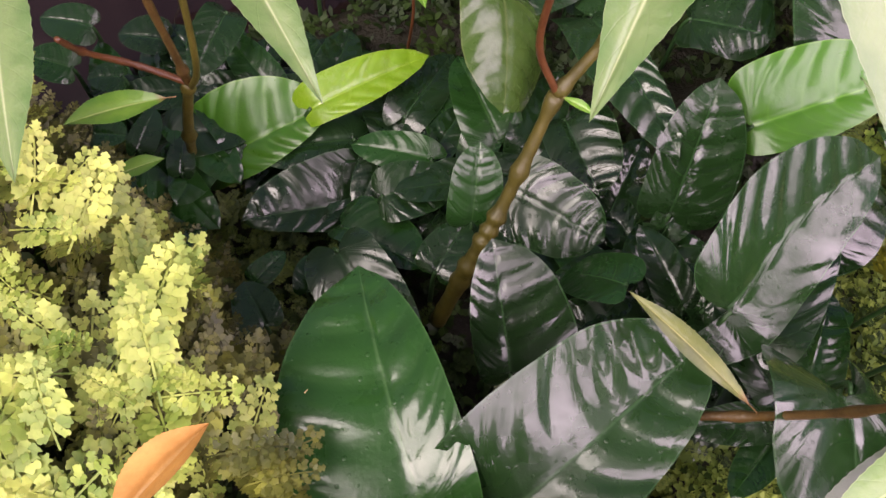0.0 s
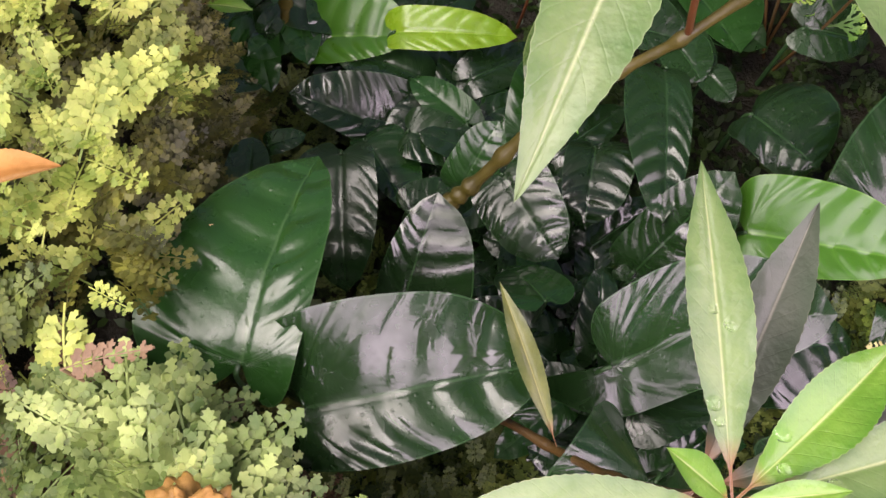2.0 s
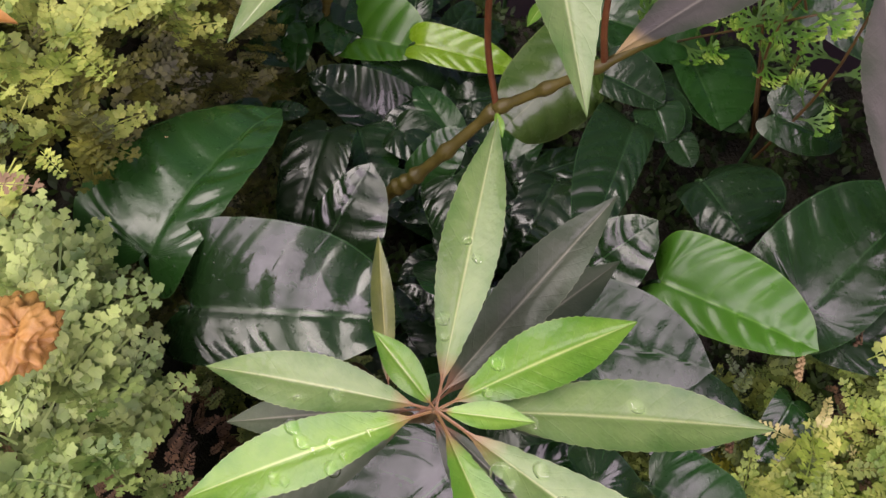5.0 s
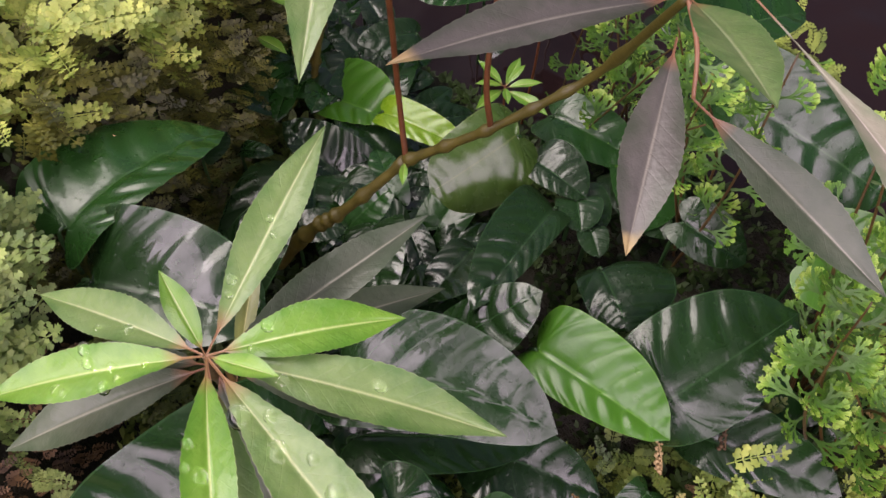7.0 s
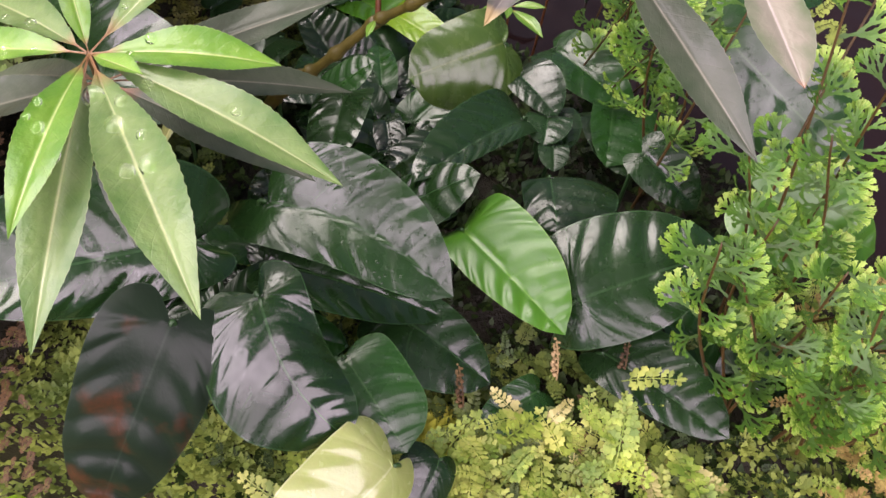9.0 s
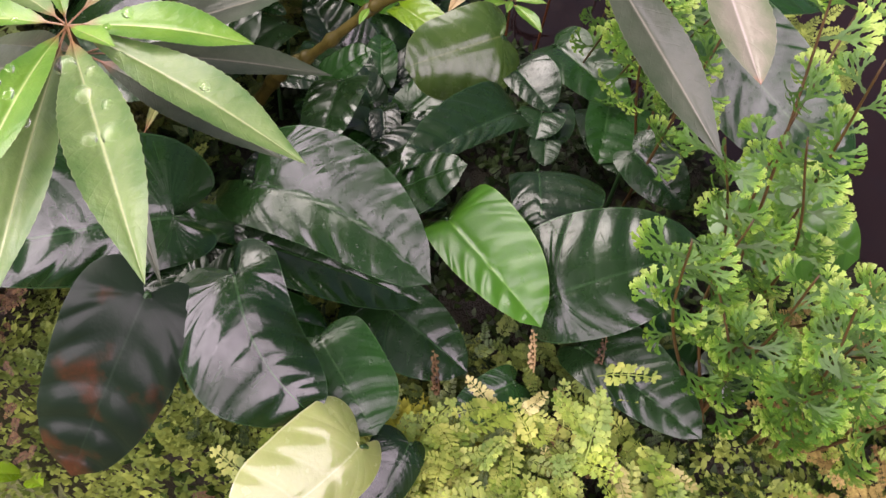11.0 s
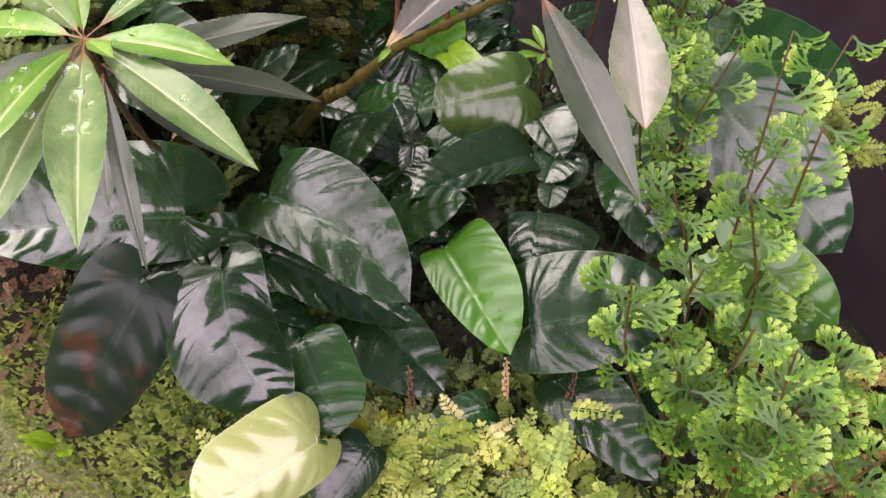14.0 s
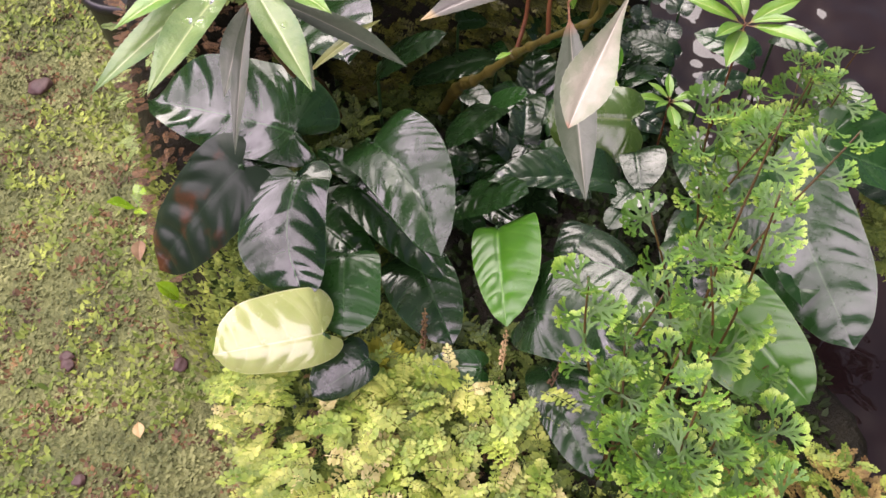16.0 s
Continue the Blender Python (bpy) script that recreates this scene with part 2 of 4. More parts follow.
kuv, ksep, kinf = kt.nodes.new("ShaderNodeUVMap"), kt.nodes.new("ShaderNodeSeparateXYZ"), kt.nodes.new("ShaderNodeObjectInfo")
kt.links.new(kuv.outputs[0], ksep.inputs[0])
kpos = calc(kt, "ADD", ksep.outputs[1], calc(kt, "MULTIPLY_ADD", kinf.outputs["Random"], 0.3, -0.15))
kt.links.new(ramp(kt, kpos, [(0.0, (0.03, 0.07, 0.008)), (0.5, (0.045, 0.12, 0.012)), (0.78, (0.075, 0.19, 0.016)), (0.92, (0.18, 0.34, 0.028)), (1.0, (0.36, 0.52, 0.10))]), kp.inputs["Base Color"])
kp.inputs["Subsurface Weight"].default_value = 0.15
kp.inputs["Subsurface Radius"].default_value = (0.002, 0.004, 0.001)
FERN_GAP_SHADE.node_tree.nodes["Principled BSDF"].inputs["Specular IOR Level"].default_value = 0.2
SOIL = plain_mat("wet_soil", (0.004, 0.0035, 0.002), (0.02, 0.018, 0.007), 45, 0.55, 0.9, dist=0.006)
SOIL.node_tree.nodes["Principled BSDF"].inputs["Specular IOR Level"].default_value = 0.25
LAWN = plain_mat("moss_lawn", (0.06, 0.075, 0.022), (0.24, 0.27, 0.09), 60, 0.85, 1.0, dist=0.01)
STONE = plain_mat("pebble", (0.03, 0.015, 0.012), (0.10, 0.055, 0.045), 60, 0.6, 0.5)
DEAD = plain_mat("dead_leaf", (0.26, 0.12, 0.025), (0.55, 0.32, 0.09), 45, 0.5, 0.4)
DEAD_PINK = plain_mat("dead_pink", (0.10, 0.06, 0.03), (0.32, 0.21, 0.11), 50, 0.6, 0.4)
TAN = plain_mat("tan_leaf", (0.3, 0.2, 0.08), (0.5, 0.38, 0.18), 50, 0.6, 0.3)
BLACK = plain_mat("black_plastic", (0.008, 0.008, 0.009), (0.015, 0.015, 0.016), 30, 0.4, 0.1)

WATER, wt, wp = node_mat("pond_water", 0.03)
wp.inputs["Base Color"].default_value = (0.018, 0.010, 0.010, 1)
wp.inputs["Specular IOR Level"].default_value = 0.9
wp.inputs["IOR"].default_value = 1.33
bump(wt, wp, noise_tex(wt, 11.0, 1.5, wt.nodes.new("ShaderNodeTexCoord").outputs["Object"]), 0.6, 0.03)

DROP, dt, dp = node_mat("water_drop", 0.02)
dp.inputs["Transmission Weight"].default_value = 1.0
dp.inputs["IOR"].default_value = 1.33


# ---------------------------------------------------------------- mesh helpers
def mesh_of(name, verts, faces, mat, uvs=None, smooth=True):
    me = bpy.data.meshes.new(name)
    me.from_pydata([tuple(v) for v in verts], [], [tuple(f) for f in faces])
    if uvs is not None:
        lay = me.uv_layers.new(name="UVMap")
        idx = np.empty(len(me.loops), dtype=np.int32)
        me.loops.foreach_get("vertex_index", idx)
        lay.data.foreach_set("uv", np.asarray(uvs, dtype=np.float32)[idx].ravel())
    if smooth:
        me.polygons.foreach_set("use_smooth", [True] * len(me.polygons))
    me.materials.append(mat)
    me.update()
    return me


def part_mesh(name, me, parent=None, label=""):
    ob = new(name, me)
    if parent is not None:
        ob.parent = parent
        ob.matrix_parent_inverse = Matrix.Identity(4)
    if label:
        ob["label"] = label
    return ob


def thing(name, at, label, category, group="", kind=""):
    ob = new(name)
    ob.location = at
    ob.empty_display_size = 0.02
    return tagged(ob, label, category, group, kind)


def local(root, p):
    return Vector(p) - root.location


def tube(points, radii, sides=8):
    """Verts and faces of a tapered tube through the points."""
    pts = [Vector(p) for p in points]
    vs, fs = [], []
    for i, p in enumerate(pts):
        d = (pts[min(i + 1, len(pts) - 1)] - pts[max(i - 1, 0)]).normalized()
        a = d.orthogonal().normalized() if i == 0 else (a - d * a.dot(d)).normalized()
        b = d.cross(a)
        for k in range(sides):
            t = 2 * math.pi * k / sides
            vs.append(p + (a * math.cos(t) + b * math.sin(t)) * radii[i])
    for i in range(len(pts) - 1):
        for k in range(sides):
            k2 = (k + 1) % sides
            fs.append((i * sides + k, i * sides + k2, (i + 1) * sides + k2, (i + 1) * sides + k))
    fs.append(tuple(range(sides))[::-1])
    fs.append(tuple((len(pts) - 1) * sides + k for k in range(sides)))
    return vs, fs


def smooth_path(points, n=6):
    """Catmull-Rom through the points."""
    P = [Vector(p) for p in points]
    P = [P[0] * 2 - P[1], *P, P[-1] * 2 - P[-2]]
    out = []
    for i in range(1, len(P) - 2):
        for k in range(n):
            t = k / n
            a, b, c, d = P[i - 1:i + 3]
            out.append(0.5 * (2 * b + (c - a) * t + (2 * a - 5 * b + 4 * c - d) * t * t + (3 * b - a - 3 * c + d) * t ** 3))
    out.append(P[-2])
    return out


# ---------------------------------------------------------------- the ground
def step(a, b, x):
    t = min(1.0, max(0.0, (x - a) / (b - a)))
    return t * t * (3 - 2 * t)


WATER_Z, LAWN_Z = -0.06, -0.25


def fern_edge(x):
    return 0.015 - (1.05 * x if x < 0 else 0.33 * x)


def ground_z(x, y):
    n = noise.noise((x * 9, y * 9, 0.3)) * 0.018 + noise.noise((x * 31, y * 31, 1.7)) * 0.010 + noise.noise((x * 75, y * 75, 2.7)) * 0.005
    bed = -0.02 + 0.07 * step(-0.15, 0.28, x)
    # the mossy ridge on the near side
    foot = fern_edge(x)
    ridge = 0.20 * (1 - step(foot - 0.06, foot + 0.06, y)) * (1 - step(0.14, 0.26, x))
    # a mossy lump beyond the spikemoss
    lump = 0.07 * math.exp(-((x - 0.45) ** 2 + (y - 0.585) ** 2) / 0.006)
    z = bed + ridge + lump + n
    # the pond
    shore = 0.40 + 0.45 * (x + 0.15)
    z += (-0.28 - z) * step(shore, shore + 0.09, y + 0.03 * noise.noise((x * 14, y * 14, 4)))
    # the lawn below the bank
    edge = (y + 0.10 + 0.06 * math.exp(-((x - 0.12) / 0.09) ** 2)) - 1.0 * max(0.0, x - 0.22) + 0.02 * noise.noise((x * 12, y * 12, 7))
    z += (LAWN_Z + 0.3 * n - z) * (1 - step(-0.06, 0.05, edge))
    return z


def axis_steps(lo, hi, fine_lo, fine_hi, fine, coarse):
    a = list(np.arange(lo, fine_lo, coarse)) + list(np.arange(fine_lo, fine_hi, fine)) + list(np.arange(fine_hi, hi + coarse, coarse))
    return a


xs = axis_steps(-6.0, 6.0, -0.6, 0.9, 0.011, 0.12)
ys = axis_steps(-6.0, 6.0, -0.9, 0.95, 0.011, 0.12)
gv = []
for yy in ys:
    for xx in xs:
        far = step(1.2, 1.8, max(abs(xx - 0.2), abs(yy - 0.2)))
        zz = ground_z(xx, yy) * (1 - far) + (0.02 + (LAWN_Z - 0.02) * (1 - step(-0.5, -0.1, yy))) * far
        basin = 1 - step(0.8, 1.1, ((xx - 0.2) / 3.6) ** 2 + ((yy - 2.7) / 2.5) ** 2 + 0.1 * noise.noise((xx * 2, yy * 2, 9)))
        gv.append((xx, yy, zz + (min(zz, -0.28) - zz) * basin * far))
W = len(xs)
gf = [(j * W + i, j * W + i + 1, (j + 1) * W + i + 1, (j + 1) * W + i) for j in range(len(ys) - 1) for i in range(W - 1)]
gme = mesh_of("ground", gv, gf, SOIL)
gme.materials.append(LAWN)
mats = [1 if (gv[f[0]][2] < -0.15 and gv[f[0]][1] < 0.3 and (gv[f[0]][1] < 0.25 + 1.1 * (gv[f[0]][0] - 0.22) or gv[f[0]][1] < -0.25)) else 0 for f in gf]
gme.polygons.foreach_set("material_index", mats)
tagged(new("ground", gme), "dark wet soil bank above a mossy lawn", "ground", kind="structure")

pond = mesh_of("water", [(-4.0, 0.22, WATER_Z), (0.2, 0.22, WATER_Z), (4.4, 0.55, WATER_Z), (4.4, 5.4, WATER_Z), (-4.0, 5.4, WATER_Z)], [(0, 1, 2, 3, 4)], WATER, smooth=False)
tagged(new("water", pond), "dark brown rippled pond water", "water", kind="structure")


# ---------------------------------------------------------------- broad leaves
def blade(L, wl, wr, veins=8, lobe=0.12, fold=0.25, droop=0.12, quilt=1.0, wave=0.0, seed=0, blunt=0.8, bend=0.0, skew=0.0):
    """A heart-shaped quilted blade: notch at the origin, tip along +y, face up +z. lobe: how far the lobes reach back."""
    veins += 2
    NV, NU = veins * 6, 10
    Wd = wl + wr
    rng = random.Random(seed)
    ph = [rng.uniform(0, 6.28) for _ in range(6)]

    def margin(w, k):
        """Half the outline, from the notch round the lobe to the tip."""
        f = lobe * rng.uniform(0.85, 1.15) * (1 + skew * k)
        knots = [(0.0, 0.0), (0.15 * w, -0.50 * f * L), (0.42 * w, -f * L), (0.72 * w, -0.78 * f * L), (0.92 * w, 0.03 * L - 0.2 * f * L), (w, 0.22 * L), ((0.90 + 0.06 * blunt) * w, 0.45 * L),
                 ((0.58 + 0.22 * blunt) * w, 0.70 * L), ((0.24 + 0.24 * blunt) * w, 0.89 * L), ((0.07 + 0.09 * blunt) * w, 0.965 * L), (0.0, L)]
        pts = [Vector((x, y, 0)) for x, y in knots]
        path = smooth_path(pts, 12)
        run = [0.0]
        for a, b in zip(path, path[1:]):
            run.append(run[-1] + (b - a).length)
        out, m = [], 0
        for q in range(NV + 1):
            d = run[-1] * q / NV
            while m < len(path) - 2 and run[m + 1] < d:
                m += 1
            t = (d - run[m]) / max(1e-9, run[m + 1] - run[m])
            out.append(path[m].lerp(path[m + 1], min(1.0, t)))
        return out

    rims = {-1: margin(wl, -1), 1: margin(wr, 1)}
    vs, uv, fs = [], [], []
    for j in range(NV + 1):
        v = j / NV
        for i in range(-NU, NU + 1):
            sg = 1 if i > 0 else -1
            u = abs(i) / NU
            e = rims[sg][j]
            ey = e.y / L
            k = ey - 0.46 * (1 - ey)
            my = L * 0.5 * (k + math.sqrt(k * k + 0.012 * (1 - v)))
            x = sg * e.x * u * (1 + 0.02 * math.sin(11 * v + ph[2] + sg))
            y = my + (e.y - my) * u ** 1.8
            arc = veins * v + 0.06 * noise.noise((v * 3, sg * u * 2 + 4, seed * 2.3))
            ridge = abs(math.sin(math.pi * arc)) ** 0.85
            q = quilt * (0.100 + 0.030 * step(0.05, 0.12, L)) * L / veins * ridge * (1.0 + 0.5 * noise.noise((v * 4, sg * u * 2, seed * 1.7)))
            q *= (0.7 + 0.3 * step(0.0, 0.35, u)) * (1 - 0.6 * step(0.75, 1.0, u)) * (1 - step(0.88, 1.0, v)) * step(0.0, 0.12, v)
            q *= step(0.08, 0.50, math.hypot(x, y) / L)
            t = max(0.0, y / L)
            z = fold * abs(x) * (1 - (0.12 if fold > 0.19 else 0.42) * u if fold > 0 else u) - droop * L * t * t + q
            z -= 1.5 * L * max(0.0, 0.14 - y / L) ** 2
            z -= 0.0012 * math.exp(-(u / 0.07) ** 2) * (1 - t)
            z += wave * Wd * u * u * (math.sin(7 * v + ph[0] + sg) * 0.07 + math.sin(15 * v + ph[1] + sg) * 0.04)
            z += 0.012 * Wd * noise.noise((x * 22 + seed, y * 22, seed * 0.37)) + 0.0015 * Wd * noise.noise((x * 70, y * 70 + seed, seed * 0.9))
            x += bend * L * math.sin(math.pi * min(1.0, t))
            vs.append((x, y, z))
            uv.append((sg * u * 0.5 + 0.5, v * veins / 8))
    R = 2 * NU + 1
    for j in range(NV):
        for i in range(R - 1):
            fs.append((j * R + i, j * R + i + 1, (j + 1) * R + i + 1, (j + 1) * R + i))
    return vs, fs, uv


def frame_of(base, tip, normal):
    y = (Vector(tip) - Vector(base)).normalized()
    z = Vector(normal)
    z = (z - y * z.dot(y)).normalized()
    x = y.cross(z)
    return Matrix(((x.x, y.x, z.x), (x.y, y.y, z.y), (x.z, y.z, z.z)))


leaf_count = [0]


def broad_leaf(root, base, tip, normal, wl, wr, mat=DARK, veins=8, label="", **kw):
    leaf_count[0] += 1
    L = (Vector(tip) - Vector(base)).length
    if mat in (DARK, DARK_GLOSS) and L < 0.062:
        mat = DARK_WET
    droop = kw.pop("droop", 0.13)
    kw["lobe"] = max(0.10, 1.25 * kw.get("lobe", 0.12))
    kw["fold"] = kw.get("fold", 0.12 + 0.12 * step(0.05, 0.11, L))
    vs, fs, uv = blade(L, wl, wr, veins, droop=droop, seed=leaf_count[0], **kw)
    R = frame_of(base, tip, normal)
    # pitch the blade so that its drooping tip still meets the tip
    pitch = Matrix.Rotation(math.atan(droop), 3, "X")
    o = local(root, base)
    pts = [o + R @ (pitch @ Vector(p)) for p in vs]
    me = mesh_of("leaf", pts, fs, mat, uv)
    ob = part_mesh("leaf", me, root, label)
    y = R.col[1]
    a = o - R.col[2] * 0.001
    gx, gy = base[0] - y.x * 0.04 * L, base[1] - y.y * 0.04 * L
    g = local(root, (gx, gy, ground_z(gx, gy) - 0.008))
    b = o - y * 0.05 * L + Vector((0, 0, -0.012))
    if b.z < g.z:
        g.z = b.z - 0.006
    pv, pf = tube(smooth_path([a, b, b.lerp(g, 0.6), g], 5), [0.0013 + 0.0009 * k / 15 for k in range(16)], 6)
    part_mesh("petiole", mesh_of("petiole", pv, pf, PETIOLE), ob)
    return ob


def broad_plant(x, y, label, z=None):
    return thing("broadleaf_plant", (x, y, ground_z(x, y) if z is None else z), label, "plant", "broad-leaved plants in the bed")


UP = (0, 0, 1)
p = broad_plant(0.030, 0.075, "glossy dark green broad-leaved plant at the foot of the mossy ridge")
broad_leaf(p, (0.014, 0.028, 0.196), (-0.019, 0.151, 0.172), (-0.25, 0.12, 0.96), 0.065, 0.032, MID, 8, lobe=0.11, fold=0.08, droop=0.36, quilt=1.7)
broad_leaf(p, (0.054, 0.026, 0.185), (0.154, 0.110, 0.205), (0.01, -0.25, 0.97), 0.053, 0.036, DARK, 9, lobe=0.14, fold=0.28, wave=0.5, quilt=1.6, blunt=1.1)
broad_leaf(p, (-0.040, 0.202, 0.070), (0.016, 0.120, 0.056), (-0.13, -0.25, 0.96), 0.027, 0.029, DARK, 7, lobe=0.1, blunt=1.0, fold=0.05)

p = broad_plant(0.100, 0.155, "dark green broad-leaved plant with quilted blades")
broad_leaf(p, (0.066, 0.107, 0.131), (0.052, 0.174, 0.174), (-0.02, -0.54, 0.84), 0.019, 0.040, DARK, 7, lobe=0.08, fold=0.05, blunt=1.0, quilt=1.3)
broad_leaf(p, (0.072, 0.232, 0.109), (0.132, 0.202, 0.100), (-0.11, -0.46, 0.88), 0.028, 0.029, DARK, 7, lobe=0.08, quilt=1.8, fold=0.05, blunt=1.1)
broad_leaf(p, (0.138, 0.166, 0.124), (0.108, 0.182, 0.092), (-0.42, 0.58, 0.70), 0.023, 0.023, MID, 7, lobe=0.05, blunt=1.2)
broad_leaf(p, (0.025, 0.187, 0.075), (0.046, 0.223, 0.075), (0.00, 0.00, 1.00), 0.017, 0.016, DARK, 6, lobe=0.05)

p = broad_plant(-0.060, 0.265, "fresh green and dark glossy broad-leaved plant near the water")
broad_leaf(p, (-0.136, 0.292, 0.013), (-0.050, 0.325, 0.043), (-0.20, -0.30, 0.93), 0.046, 0.024, BRIGHT, 9, "bright green heart-shaped leaf", lobe=0.2, fold=0.22, quilt=1.8)
broad_leaf(p, (-0.065, 0.319, 0.048), (0.020, 0.361, 0.055), (0.05, -0.25, 0.97), 0.020, 0.016, YELLOW, 8, "narrow young yellow-green leaf", lobe=0.0)
broad_leaf(p, (-0.220, 0.219, 0.027), (-0.137, 0.246, 0.009), (0.10, 0.30, 0.95), 0.064, 0.039, DARK, 7, lobe=0.1)
broad_leaf(p, (-0.181, 0.384, 0.030), (-0.215, 0.387, 0.030), (0.00, 0.00, 1.00), 0.015, 0.019, DARK, 7)
broad_leaf(p, (-0.208, 0.351, 0.031), (-0.233, 0.348, 0.031), (0.00, 0.10, 1.00), 0.015, 0.013, DARK, 7, quilt=1.3)
broad_leaf(p, (-0.223, 0.304, 0.030), (-0.198, 0.302, 0.030), (0.00, 0.00, 1.00), 0.015, 0.012, MID, 7)
broad_leaf(p, (-0.190, 0.292, 0.029), (-0.182, 0.326, 0.028), (0.10, 0.00, 1.00), 0.010, 0.013, DARK, 7)
broad_leaf(p, (-0.141, 0.339, 0.004), (-0.140, 0.385, 0.004), (0.10, 0.00, 1.00), 0.014, 0.012, DARK, 7, quilt=1.4)
broad_leaf(p, (-0.157, 0.274, 0.030), (-0.158, 0.303, 0.030), (0.00, 0.00, 1.00), 0.011, 0.010, DARK, 7)
broad_leaf(p, (-0.237, 0.395, 0.030), (-0.275, 0.400, 0.030), (0.00, 0.00, 1.00), 0.020, 0.016, DARK, 7)
broad_leaf(p, (-0.245, 0.356, 0.034), (-0.277, 0.361, 0.038), (0.10, 0.00, 1.00), 0.017, 0.017, MID, 7)
broad_leaf(p, (-0.014, 0.262, 0.016), (-0.110, 0.236, 0.034), (0.23, -0.19, 0.95), 0.020, 0.038, DARK, 9, lobe=0.05, quilt=2.0, wave=0.8)
broad_leaf(p, (-0.040, 0.233, 0.036), (0.017, 0.200, 0.042), (-0.05, 0.10, 0.99), 0.029, 0.012, MID, 7, lobe=0.1, quilt=1.6, blunt=1.2)
broad_leaf(p, (-0.011, 0.250, 0.052), (0.039, 0.264, 0.048), (0.10, -0.10, 0.99), 0.021, 0.022, DARK, 7, lobe=0.05, quilt=1.8, blunt=1.1)
broad_leaf(p, (0.049, 0.219, 0.082), (0.052, 0.262, 0.115), (-0.00, -0.60, 0.80), 0.018, 0.018, MID, 7, lobe=0.05, quilt=1.5, blunt=1.2)
broad_leaf(p, (-0.045, 0.300, 0.020), (-0.007, 0.320, 0.020), (0.00, 0.00, 1.00), 0.016, 0.015, DARK, 7, lobe=0.05, quilt=1.4)
broad_leaf(p, (0.012, 0.287, 0.030), (0.016, 0.339, 0.030), (0.00, 0.00, 1.00), 0.012, 0.012, DARK, 6, lobe=0.0)
broad_leaf(p, (-0.098, 0.189, 0.040), (-0.078, 0.211, 0.040), (0.00, 0.00, 1.00), 0.010, 0.010, MID, 6, lobe=0.0)
broad_leaf(p, (-0.061, 0.183, 0.040), (-0.060, 0.210, 0.040), (0.00, 0.00, 1.00), 0.011, 0.013, MID, 6, lobe=0.0)
broad_leaf(p, (-0.083, 0.150, 0.074), (-0.100, 0.180, 0.068), (0.00, 0.20, 0.98), 0.017, 0.014, DARK, 6, lobe=0.0)

p = broad_plant(0.120, 0.350, "dense clump of small dark glossy puckered leaves")
broad_leaf(p, (0.068, 0.371, 0.127), (0.068, 0.288, 0.106), (0.59, -0.20, 0.78), 0.043, 0.034, OLIVE, 8, "olive round leaf with browned edges", lobe=0.12, wave=0.6, fold=-0.2, blunt=1.3, quilt=1.0, droop=0.2)
broad_leaf(p, (0.116, 0.301, 0.075), (0.138, 0.242, 0.073), (-0.28, -0.14, 0.95), 0.031, 0.021, DARK, 8, wave=0.6, quilt=2.0, blunt=1.1)
broad_leaf(p, (0.132, 0.367, 0.106), (0.180, 0.254, 0.118), (0.00, 0.10, 0.99), 0.017, 0.033, DARK, 12, quilt=2.2, wave=0.6)
broad_leaf(p, (0.085, 0.381, 0.104), (0.136, 0.396, 0.102), (0.10, -0.20, 0.97), 0.029, 0.016, DARK, 7)
broad_leaf(p, (0.030, 0.446, 0.064), (0.121, 0.485, 0.063), (0.10, -0.20, 0.97), 0.029, 0.030, MID, 7)
broad_leaf(p, (0.132, 0.390, 0.100), (0.159, 0.375, 0.098), (0.05, -0.10, 0.99), 0.021, 0.019, DARK, 6)
broad_leaf(p, (0.161, 0.383, 0.098), (0.185, 0.374, 0.096), (0.05, -0.10, 0.99), 0.013, 0.013, DARK, 6)
broad_leaf(p, (0.114, 0.463, 0.064), (0.190, 0.447, 0.069), (-0.10, -0.15, 0.98), 0.023, 0.028, DARK, 7)
broad_leaf(p, (0.114, 0.467, 0.070), (0.175, 0.432, 0.070), (0.00, 0.00, 1.00), 0.048, 0.019, MID, 7)
broad_leaf(p, (0.123, 0.393, 0.090), (0.164, 0.396, 0.090), (0.00, 0.00, 1.00), 0.026, 0.018, DARK, 7, quilt=1.5)

p = broad_plant(0.255, 0.305, "large glossy dark and fresh green leaves over dark soil")
broad_leaf(p, (0.191, 0.141, 0.152), (0.296, 0.242, 0.147), (0.36, -0.33, 0.87), 0.047, 0.034, DARK_GLOSS, 9, lobe=0.15, fold=0.2, bend=-0.09, skew=0.7, quilt=1.0, blunt=0.9)
broad_leaf(p, (0.231, 0.276, 0.120), (0.336, 0.312, 0.128), (0.03, -0.30, 0.95), 0.041, 0.023, BRIGHT, 8, "fresh green leaf with a folded edge", lobe=0.02, quilt=1.5, blunt=0.9)
broad_leaf(p, (0.314, 0.331, 0.128), (0.315, 0.444, 0.148), (0.26, -0.18, 0.95), 0.056, 0.039, DARK_GLOSS, 8, lobe=0.16, fold=-0.18, droop=0.06, quilt=1.3)
broad_leaf(p, (0.182, 0.227, 0.083), (0.203, 0.297, 0.143), (-0.14, -0.62, 0.77), 0.025, 0.034, DARK_GLOSS, 8, lobe=0.05, quilt=1.4, fold=0.06, blunt=1.1)
broad_leaf(p, (0.199, 0.361, 0.114), (0.254, 0.344, 0.118), (-0.10, -0.10, 0.99), 0.051, 0.023, DARK_GLOSS, 8, quilt=2.0, wave=0.8, fold=-0.2, blunt=1.2)
